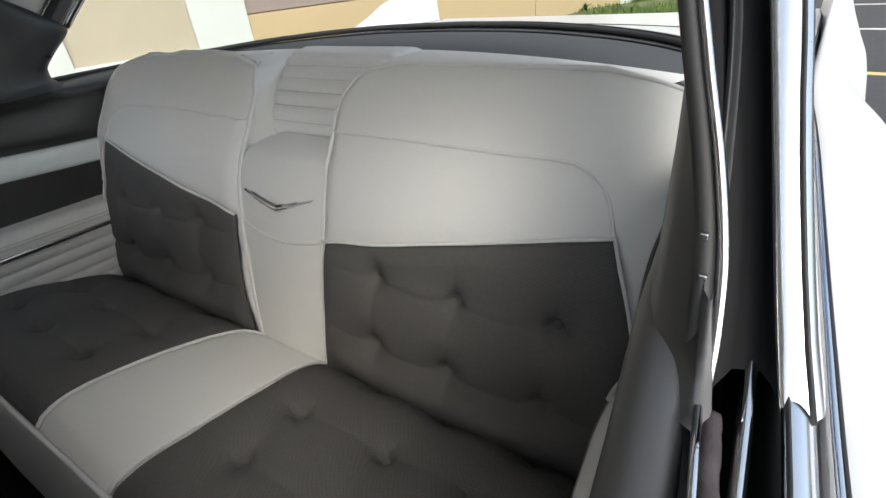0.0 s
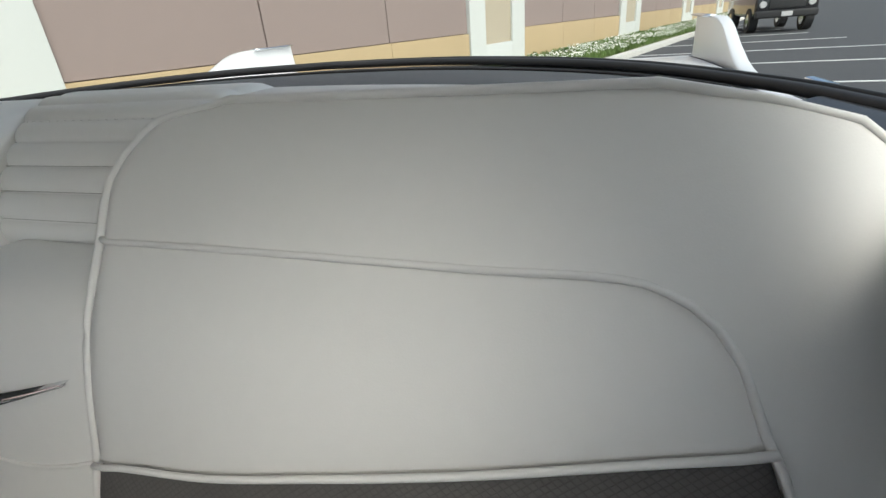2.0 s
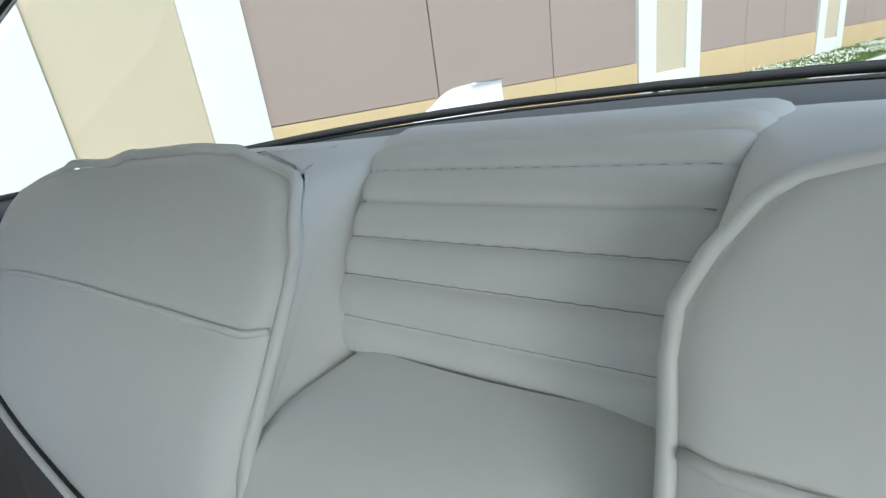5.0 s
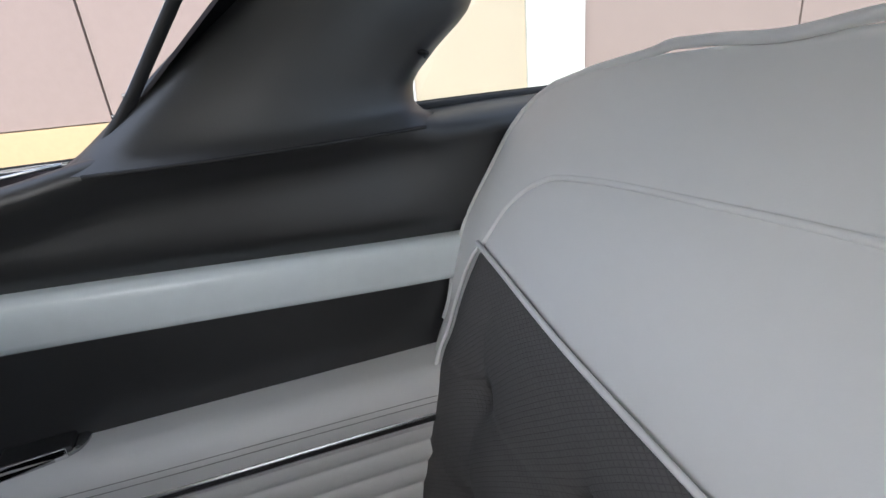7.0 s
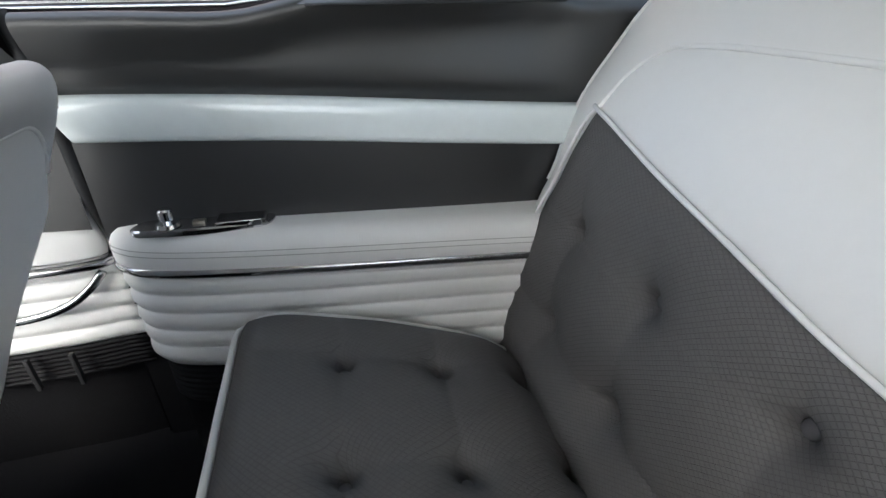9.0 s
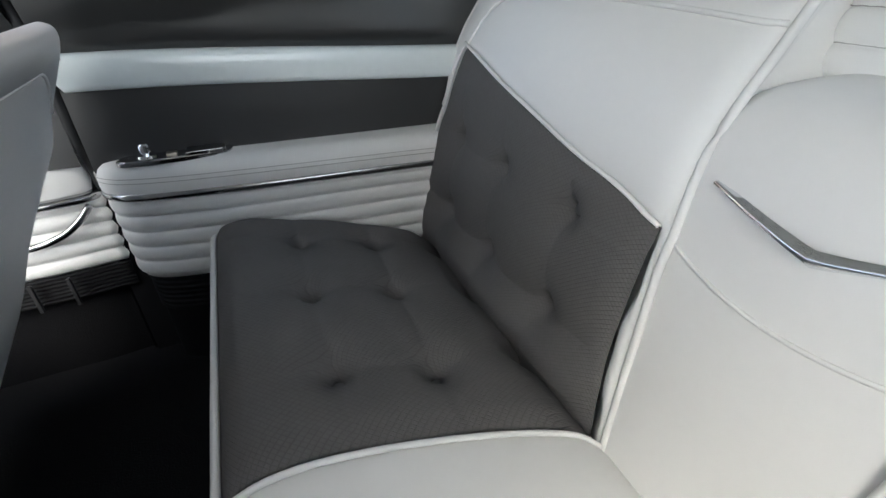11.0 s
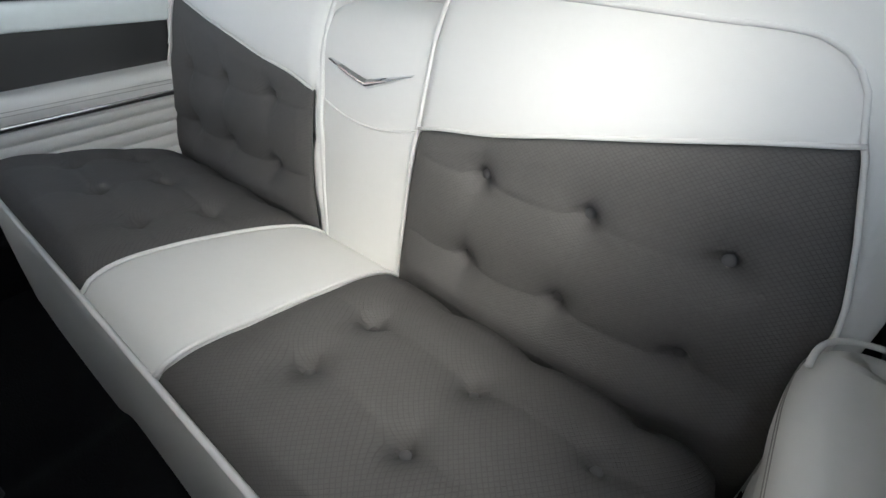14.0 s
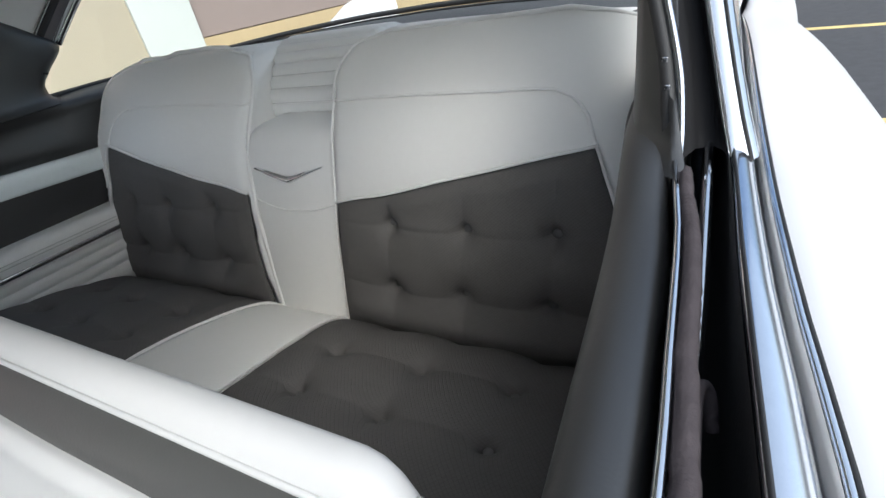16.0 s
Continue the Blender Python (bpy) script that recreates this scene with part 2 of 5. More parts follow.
def part(name, bm, mat, parent=None, label=""):
    bmesh.ops.recalc_face_normals(bm, faces=bm.faces[:])
    me = bpy.data.meshes.new(name)
    bm.to_mesh(me)
    bm.free()
    me.materials.append(mat)
    ob = new(name, me)
    if parent is not None:
        ob.parent = parent
    if label:
        ob["label"] = label
    return ob


def thing(name, label, category, group="", kind=""):
    return tagged(new(name), label, category, group, kind)


def join(*bms):
    """Several bmeshes of one part in one."""
    out = bms[0]
    for b in bms[1:]:
        me = bpy.data.meshes.new("tmp")
        b.to_mesh(me)
        b.free()
        out.from_mesh(me)
        bpy.data.meshes.remove(me)
    return out


def sweep(path, profile, closed_ends=False):
    """Profile (offset to the left of the way, z) swept along a plan path of (x, y) or (x, y, dz)."""
    p = [Vector((q[0], q[1], 0)) for q in path]
    dz = [q[2] if len(q) > 2 else 0 for q in path]
    rows = []
    for i in range(len(p)):
        t = (p[min(i + 1, len(p) - 1)] - p[max(i - 1, 0)]).normalized()
        n = Vector((-t.y, t.x, 0))
        rows.append([(p[i].x + n.x * o, p[i].y + n.y * o, z + dz[i]) for o, z in profile])
    return sheet(rows)


def arc(cx, cy, r, a0, a1, n):
    return [(cx + r * math.cos(radians(a0 + (a1 - a0) * k / n)), cy + r * math.sin(radians(a0 + (a1 - a0) * k / n))) for k in range(n + 1)]


# ---- rear seat ----
back_y = spline([(0.46, -0.012), (0.55, 0.0), (0.655, 0.018), (0.78, 0.043), (0.805, 0.052), (0.87, 0.068), (0.915, 0.084), (0.98, 0.125), (1.02, 0.152), (1.045, 0.172), (1.066, 0.192), (1.084, 0.212)])
back_in_right = spline([(0.46, 0.092), (0.54, 0.097), (0.70, 0.107), (0.807, 0.115), (0.90, 0.122), (0.98, 0.119), (1.018, 0.115), (1.044, 0.126), (1.067, 0.162), (1.079, 0.235)])
back_out = spline([(0.46, 0.655), (0.70, 0.675), (0.80, 0.685), (0.90, 0.682), (0.97, 0.678), (1.0, 0.675), (1.028, 0.664), (1.046, 0.648), (1.064, 0.615), (1.079, 0.53)])
cloth_out = spline([(0.46, 0.655), (0.60, 0.660), (0.76, 0.654), (0.83, 0.637), (0.89, 0.616), (0.91, 0.609), (0.942, 0.591), (0.965, 0.572), (1.0, 0.52)])
cloth_top = spline([(0.09, 0.803), (0.114, 0.806), (0.16, 0.818), (0.25, 0.835), (0.35, 0.860), (0.45, 0.882), (0.55, 0.903), (0.602, 0.912), (0.66, 0.925)])
seam_z = spline([(0.10, 0.984), (0.116, 0.985), (0.16, 0.988), (0.25, 0.993), (0.35, 0.996), (0.45, 0.995), (0.535, 0.989), (0.570, 0.976), (0.592, 0.954), (0.609, 0.912)])
BACK_BUTTONS = [(0.246, 0.777), (0.401, 0.779), (0.553, 0.780), (0.240, 0.652), (0.390, 0.657), (0.546, 0.656)]


def back_in(z, s=1):
    """Inner edge of a half; the left one stands a little closer to the middle at the shoulder, and both corners are full."""
    return back_in_right(z) - (0.006 * math.exp(-((z - 0.95) / 0.09) ** 2) if s < 0 else 0.0) - (1.0 if s < 0 else 0.7) * max(0.0, z - 1.05)


def left_crown(u):
    """The top of the left half swells towards its inner corner."""
    return 0.0115 * math.sin(math.pi * min(1.0, max(0.0, u)) ** 0.45)


def back_surface(x, z, proud=0.0):
    """Front face of the right-hand backrest, rolling back at its two flanks."""
    a = max(0.0, 1 - (x - back_in(z)) / 0.016)
    b = max(0.0, 1 - (back_out(min(z, 0.97)) - x) / 0.11)
    high = min(1.0, max(0.0, (1.10 - z) / 0.12))
    puff = 0.018 * math.sin(math.pi * min(1, max(0, (x - 0.10) / 0.58))) * (0.3 + 0.7 * high * high * (3 - 2 * high))
    low = min(1.0, max(0.0, (z - 0.68) / 0.14))
    return back_y(z) + 0.008 * a * a + (0.011 * low - 0.012 * (1 - low)) * b ** 3 - puff - proud


def seg_distance(px, py, ax, ay, bx, by):
    t = max(0, min(1, ((px - ax) * (bx - ax) + (py - ay) * (by - ay)) / ((bx - ax) ** 2 + (by - ay) ** 2)))
    return math.hypot(px - ax - t * (bx - ax), py - ay - t * (by - ay))


def tuft(px, py, buttons, folds):
    """How far a tufted cover is drawn in at a place: pits at the buttons, sewn valleys between them."""
    d = 0.0
    for bx, by in buttons:
        r = math.hypot(px - bx, py - by)
        d += 0.032 * math.exp(-r / 0.0185) + 0.010 * math.exp(-(r / 0.011) ** 2)
    valley = 0.0
    for ax, ay, bx, by, k in folds:
        g = seg_distance(px, py, ax, ay, bx, by)
        if g < 0.09:
            valley = max(valley, k * (math.exp(-g / 0.020) + 0.25 * math.exp(-(g / 0.004) ** 2)))
    return d + valley


def chain(points, k):
    return [(a[0], a[1], b[0], b[1], k) for a, b in zip(points, points[1:])]


BB = BACK_BUTTONS
BACK_FOLDS = chain([(0.112, 0.780), BB[0], BB[1], BB[2], (0.64, 0.784)], 0.0030) + chain([(0.102, 0.660), BB[3], BB[4], BB[5], (0.65, 0.660)], 0.0034) \
    + chain([(0.25, 0.815), BB[0], BB[3], (0.25, 0.57)], 0.0020) + chain([(0.402, 0.845), BB[1], BB[4], (0.40, 0.57)], 0.0020) + chain([(0.556, 0.87), BB[2], BB[5], (0.55, 0.57)], 0.0020)


def button(x, y, z, axis, parent):
    bm = bmesh.new()
    bmesh.ops.create_uvsphere(bm, u_segments=14, v_segments=8, radius=0.0076)
    bmesh.ops.scale(bm, vec=(1, 1, 0.45), verts=bm.verts)
    q = Vector(axis).to_track_quat("Z", "Y").to_matrix().to_4x4()
    bmesh.ops.transform(bm, matrix=Matrix.Translation((x, y, z)) @ q, verts=bm.verts)
    for f in bm.faces:
        f.smooth = True
    part("button", bm, BUTTON, parent)


right_down = spline([(0.10, 0.001), (0.16, 0.002), (0.25, 0.004), (0.35, 0.006), (0.45, 0.006), (0.53, 0.002), (0.602, 0.0), (0.7, 0.0)])
left_up = spline([(0.09, 0.003), (0.13, 0.005), (0.2, 0.010), (0.3, 0.009), (0.45, 0.005), (0.6, 0.002), (0.7, 0.0)])


left_cloth = spline([(0.46, 0.110), (0.55, 0.113), (0.62, 0.121), (0.70, 0.127), (0.81, 0.126), (0.9, 0.126)])


def backrest(s, seat):
    """One tufted backrest half: white shell, white shoulder panel, charcoal insert, piping and buttons."""
    sz = seam_z if s < 0 else (lambda x: seam_z(x) - right_down(x))
    def outer(z):
        return back_out(z) + (0.026 * max(0.0, min(1.0, (z - 0.99) / 0.07)) if s > 0 else 0.0)
    def inn(z):
        return back_in(z, s)
    def cloth_in(z):
        return back_in(z) + 0.004 if s > 0 else left_cloth(z)
    ct = cloth_top if s > 0 else (lambda x: cloth_top(x) + left_up(x))
    rows = []
    nv, nu = 54, 46
    for j in range(nv + 1):
        v = j / nv
        v = 1 - (1 - v) ** 1.35
        row = []
        z0 = 0.46 + (1.079 - 0.46) * v
        xi, xo = inn(z0), outer(z0)
        row.append((xi + 0.016, back_surface(xi, z0) + 0.045, z0 - 0.030 * v ** 8))
        row.append((xi + 0.003, back_surface(xi, z0) + 0.018, z0 - 0.010 * v ** 8))
        for i in range(nu + 1):
            u = i / nu
            u = u + 0.06 * math.sin(2 * math.pi * u) * -1
            x = xi + (xo - xi) * u
            z = z0 + (0.0 if s > 0 else left_crown(u)) * v ** 8
            wob = 0.0012 * noise.noise((x * 9 * s, z * 9, 3.0 + s))
            hollow = 0.052 * max(0, min(1, (ct(x) - z) / 0.012)) * max(0, min(1, (x + 0.004 - cloth_in(z)) / 0.012)) * max(0, min(1, (cloth_out(z) - x) / 0.012))
            row.append((x, back_surface(x, z) + wob + hollow, z))
        row.append((xo + 0.004, back_surface(xo, z0) + 0.06, z0 - 0.022 * v ** 8))
        row.append((xo - 0.002, back_surface(xo, z0) + 0.13, z0 - 0.006 - 0.05 * v ** 6))
        rows.append(row)
    top = rows[-1]
    for dy, dz in ((0.012, 0.002), (0.026, -0.002), (0.040, -0.014), (0.048, -0.05)) if s > 0 else ((0.010, -0.003), (0.018, -0.016), (0.022, -0.036), (0.024, -0.06)):
        rows.append([(x, y + dy, z + dz) for x, y, z in top])
    body = part("backrest", side(sheet(rows), s), VINYL, seat, "white vinyl backrest half with piped edges")

    # shoulder panel between the insert and the upper seam
    rows = []
    for j in range(15):
        v = j / 14
        row = []
        for i in range(41):
            u = i / 40
            x0 = 0.118 + (0.608 - 0.118) * u
            zb, zt = ct(x0) - 0.002, sz(x0)
            z = zb + (zt - zb) * v
            x = x0
            e = min(min(v, 1 - v) * 8, min(u, 1 - u) * 16, 1)
            row.append((x, back_surface(x, z, 0.0035 * e ** 0.6 - 0.001 * (1 - e)), z))
        rows.append(row)
    part("shoulder_panel", side(sheet(rows), s), VINYL, body)

    # tufted insert
    deep = 1.05 if s > 0 else 1.2
    rows = []
    for j in range(131):
        v = j / 130
        row = []
        for i in range(161):
            u = i / 160
            xa = cloth_in(0.46 + 0.40 * v)
            z_guess = 0.47 + (ct(0.1 + 0.52 * u) - 0.47) * v
            x = xa + (cloth_out(z_guess) - xa) * u
            z = 0.47 + (ct(x) - 0.47) * v
            e = min(min(1 - v, 1) * 14, min(u, 1 - u) * 18, 1)
            d = tuft(x, z, BB, BACK_FOLDS) * deep
            d += 0.0010 * noise.noise((x * 30 * s, z * 30, 7.0)) + 0.0016 * noise.noise((x * 11 * s, z * 11, 3.0))
            belly = 0.010 * math.exp(-((z - 0.606) / 0.026) ** 2) - 0.014 * max(0.0, min(1.0, (0.580 - z) / 0.03))
            row.append((x, back_surface(x, z, 0.013 * e ** 0.5 - 0.002 + belly * min(1.0, 7 * u, 7 * (1 - u))) + d * e, z))
        rows.append(row)
    insert = part("cloth_insert", side(sheet(rows), s), CLOTH, body, "charcoal woven cloth insert with tufted buttons")
    for bx, bz in BB:
        y = back_surface(bx, bz, 0.010) + tuft(bx, bz, BB, BACK_FOLDS) * deep - (0.0165 if s > 0 else 0.0205)
        button(bx * s, y, bz, (0, -1, 0.25), body)

    # piping: outline, upper seam running into the flank seam, insert's top edge
    path = [(inn(z) - 0.002, back_surface(inn(z), z) - 0.002, z) for z in list(np.linspace(0.53, 1.06, 32)) + [1.064, 1.068, 1.071, 1.074, 1.0765]]
    n = 44
    for k in range(1, n):
        u = k / n
        x = inn(1.079) + (outer(1.079) - inn(1.079)) * u
        z = 1.080 + (0.0 if s > 0 else left_crown(u))
        if s < 0:
            z += 0.0022 * math.sin(u * 17) * (1 if u > 0.45 else 0.2) + (0.003 * math.exp(-((u - 0.92) / 0.05) ** 2))
        path.append((x, back_surface(x, 1.079) + 0.001, z + 0.0022))
    path += [(outer(z) + 0.001, back_surface(outer(z), z) + 0.002, z) for z in np.linspace(1.071, 0.80, 22)]
    part("piping", side(tube(path, 0.0046 if s < 0 else 0.0037), s), VINYL, body)
    path = [(x, back_surface(x, sz(x), 0.0022), sz(x)) for x in np.linspace(inn(0.985) + 0.003, 0.606, 40)]
    path += [(cloth_out(z) + 0.003, back_surface(cloth_out(z), z, 0.006), z) for z in np.linspace(0.905, 0.60, 16)]
    part("seam_piping", side(tube(path, 0.0027), s), VINYL, body)
    path = [(x, back_surface(x, ct(x), 0.006), ct(x) + 0.003) for x in np.linspace(0.123, 0.610, 30)]
    part("insert_piping", side(tube(path, 0.0027), s), VINYL, body)


def collar(s, seat):
    """The white cover that runs back from a half's inner edge and rolls over into the tray."""
    def inn(z):
        return back_in(z, s)
    inner, outer = [], []
    run = dense([(0, 0.196, 0.86), (0, 0.204, 0.930), (0, 0.208, 0.965), (0, 0.222, 0.99), (0, 0.238, 1.012), (0, 0.257, 1.032), (0, 0.279, 1.050), (0, 0.310, 1.066), (0, 0.352, 1.073)], 3)
    for k, p in enumerate(run):
        u = k / (len(run) - 1)
        z = 0.86 + 0.206 * u
        inner.append((inn(z) + 0.002, back_surface(inn(z), z) + 0.010, z))
        outer.append((0.106 + 0.024 * max(0.0, min(1.0, (p.z - 0.93) / 0.12)), p.y - 0.004, p.z))
    for k, z in enumerate(np.linspace(1.068, 1.079, 6)):
        inner.append((inn(z) + 0.002, back_surface(inn(z), z) + 0.010, z - 0.001 + (left_crown(0.004 * k) if s < 0 else 0.0)))
        outer.append((0.130 + 0.004 * k, 0.349 + 0.003 * k, 1.073))
    reach, end, bow, fall = (0.622, 0.642, 0.100, 0.013) if s > 0 else (0.575, 0.58, 0.11, 0.016)
    for k in range(1, 25):
        u = k / 24
        x = inn(1.079) + (reach - inn(1.079)) * u
        top = 1.077 - 0.012 * max(0.0, (x - 0.54) / 0.08) if s > 0 else 1.077 + left_crown(u)
        inner.append((x, back_surface(x, min(top, 1.079)) + 0.010, top))
        x = 0.151 + (end - 0.151) * u
        outer.append((x, 0.372 - bow * (x / 0.66) ** 2, 1.073 - fall * u * u))
    rows = []
    for a, b in zip(inner, outer):
        a, b = Vector(a), Vector(b)
        row = [a.lerp(b, v) for v in (0, 0.03, 0.14, 0.28, 0.42, 0.56, 0.70, 0.84, 0.95, 0.985, 1)]
        tuck = (b.x, b.y + 0.004, b.z - 0.030) if len(rows) >= len(run) else (b.x - 0.035, b.y + 0.020, b.z - 0.012)
        rows.append([tuple(q) for q in row] + [tuck])
    part("seat_collar", side(sheet(rows), s), VINYL, seat, "smooth white vinyl cover rolling into the tray")


def center_back(seat):
    """The narrow white centre of the backrest with a stitched seam and the chrome chevron."""
    cy = spline([(0.46, -0.004), (0.55, 0.008), (0.66, 0.026), (0.80, 0.060), (0.87, 0.076), (0.91, 0.092), (0.935, 0.116), (0.945, 0.150), (0.948, 0.19)])
    zs = list(np.linspace(0.46, 0.93, 36)) + [0.938, 0.943, 0.946, 0.948]
    rows = []
    for z in zs:
        row = []
        for i in range(21):
            u = i / 10 - 1
            x = u * (0.120 - 0.026 * (1 - math.sqrt(1 - min(1.0, max(0.0, (z - 0.914) / 0.034)) ** 2)))
            drop = 0.004 * abs(u) ** 6 * max(0, (z - 0.90) / 0.05) if z > 0.90 else 0
            row.append((x, cy(z) - 0.006 * (1 - u * u), z - drop - 0.006 * max(0, abs(u) - 0.85) * (z > 0.92)))
        a, b = row[0], row[-1]
        rows.append([(a[0] + 0.004, a[1] + 0.05, a[2])] + row + [(b[0] - 0.004, b[1] + 0.05, b[2])])
    ob = part("center_backrest", sheet(rows), VINYL, seat, "narrow white vinyl centre of the backrest")
    # curved stitched seam
    sm = [(x, cy(0.782 + 1.5 * x * x) - 0.006 * (1 - (x / 0.122) ** 2) - 0.001, 0.782 + 1.5 * x * x) for x in np.linspace(-0.118, 0.118, 20)]
    part("stitched_seam", tube(sm, 0.0022, 6), VINYL, ob)
    # chevron: two tapering ridged arms meeting in a low point
    for s in (-1, 1):
        rows = []
        for k in range(13):
            u = k / 12
            x = s * 0.004 * (1 - u) + 0.094 * u
            zc = 0.8475 + (0.026 if s > 0 else 0.020) * u ** 1.04
            h = 0.0062 * (1 - u) ** 0.9 + 0.0012
            y = 0.060 + 0.016 * u ** 1.5
            rows.append([(s * x, y, zc - h), (s * x, y - 0.005, zc - h * 0.5), (s * x, y - 0.009, zc + h * 0.1), (s * x, y - 0.004, zc + h * 0.55), (s * x, y, zc + h)])
        part("chevron_emblem", sheet(rows), CHROME, ob, "chrome chevron emblem arm")


def pleated_bolster(seat):
    """Eight soft horizontal pleats in the gap between the backrest halves, running up onto the tray."""
    path = [(0.196, 0.936), (0.200, 0.965), (0.212, 0.99), (0.226, 1.012), (0.243, 1.032), (0.262, 1.050), (0.283, 1.064), (0.315, 1.072), (0.372, 1.070)]
    pts = dense([(0, a, b) for a, b in path], 12)
    length = [0]
    for a, b in zip(pts, pts[1:]):
        length.append(length[-1] + (b - a).length)
    total = length[-1]
    rows = []
    wide = spline([(0.0, 0.123), (0.3, 0.124), (0.55, 0.130), (0.75, 0.143), (0.9, 0.154), (1.0, 0.156)])
    cuts = [0, 0.115, 0.235, 0.35, 0.465, 0.575, 0.68, 0.79, 1.0]
    for i, p in enumerate(pts):
        u = length[i] / total
        k = max(j for j in range(8) if cuts[j] <= u + 1e-6)
        w = (u - cuts[k]) / (cuts[k + 1] - cuts[k])
        t = (pts[min(i + 1, len(pts) - 1)] - pts[max(i - 1, 0)]).normalized()
        nrm = Vector((0, -t.z, t.y))
        row = []
        for j in range(23):
            q = math.sin(math.pi / 2 * (j / 11 - 1))
            e = max(0.0, 1 - abs(q) ** 30)
            puff = 0.0100 * math.sin(math.pi * min(max(w, 0.0), 1.0)) ** 0.38 * (0.25 + 0.75 * e)
            c = p + nrm * (puff - 0.005 * (1 - e))
            row.append((q * wide(u), c.y, c.z))
        rows.append(row)
    first = rows[0]
    rows.insert(0, [(x, y + 0.05, z + 0.004) for x, y, z in first])
    rows = [[(r[0][0] + 0.0005, r[0][1] + 0.006, r[0][2] - 0.002), (r[0][0] + 0.002, r[0][1] + 0.03, r[0][2] - 0.01)][::-1] + r + [(r[-1][0] - 0.0005, r[-1][1] + 0.006, r[-1][2] - 0.002), (r[-1][0] - 0.002, r[-1][1] + 0.03, r[-1][2] - 0.01)] for r in rows]
    ob = part("pleated_bolster", sheet(rows), VINYL, seat, "white vinyl bolster sewn in horizontal pleats")
    for c in cuts[1:8]:
        i = min(range(len(pts)), key=lambda a: abs(length[a] / total - c))
        p = pts[i]
        t = (pts[i + 1] - pts[i - 1]).normalized()
        nrm = Vector((0, -t.z, t.y))
        q = p + nrm * 0.0032
        bm = tube([(x, q.y, q.z + 0.0004 * math.sin(x * 500)) for x in np.linspace(-0.120, 0.120, 60)], 0.0005, 4)
        part("stitching", bm, THREAD, ob)


cush_z = spline([(-0.386, 0.652), (-0.372, 0.664), (-0.34, 0.670), (-0.26, 0.657), (-0.14, 0.625), (-0.08, 0.604), (-0.03, 0.578), (0.0, 0.548), (0.03, 0.51)])
cush_split = spline([(-0.40, 0.108), (-0.35, 0.116), (-0.28, 0.120), (-0.18, 0.116), (-0.06, 0.106), (0.03, 0.099)])
cush_out = spline([(-0.40, 0.662), (-0.30, 0.655), (-0.03, 0.630), (0.03, 0.625)])
CB = [(0.532, -0.139), (0.381, -0.149), (0.213, -0.153), (0.540, -0.258), (0.384, -0.266), (0.228, -0.264), (0.545, -0.022), (0.395, -0.020), (0.245, -0.020)]
CUSH_FOLDS = chain([(0.64, -0.255), CB[3], CB[4], CB[5], (0.12, -0.262)], 0.0026) + chain([(0.64, -0.137), CB[0], CB[1], CB[2], (0.12, -0.152)], 0.0026) \
    + chain([(0.56, -0.38), CB[3], CB[0], CB[6]], 0.0014) + chain([(0.39, -0.38), CB[4], CB[1], CB[7]], 0.0014) + chain([(0.235, -0.38), CB[5], CB[2], CB[8]], 0.0014)


def cushion_height(x, y):
    a = max(0.0, 1 - (cush_out(y) - abs(x)) / 0.05)
    return cush_z(y) - 0.018 * a * a + 0.001 * math.cos(x * 2.2)


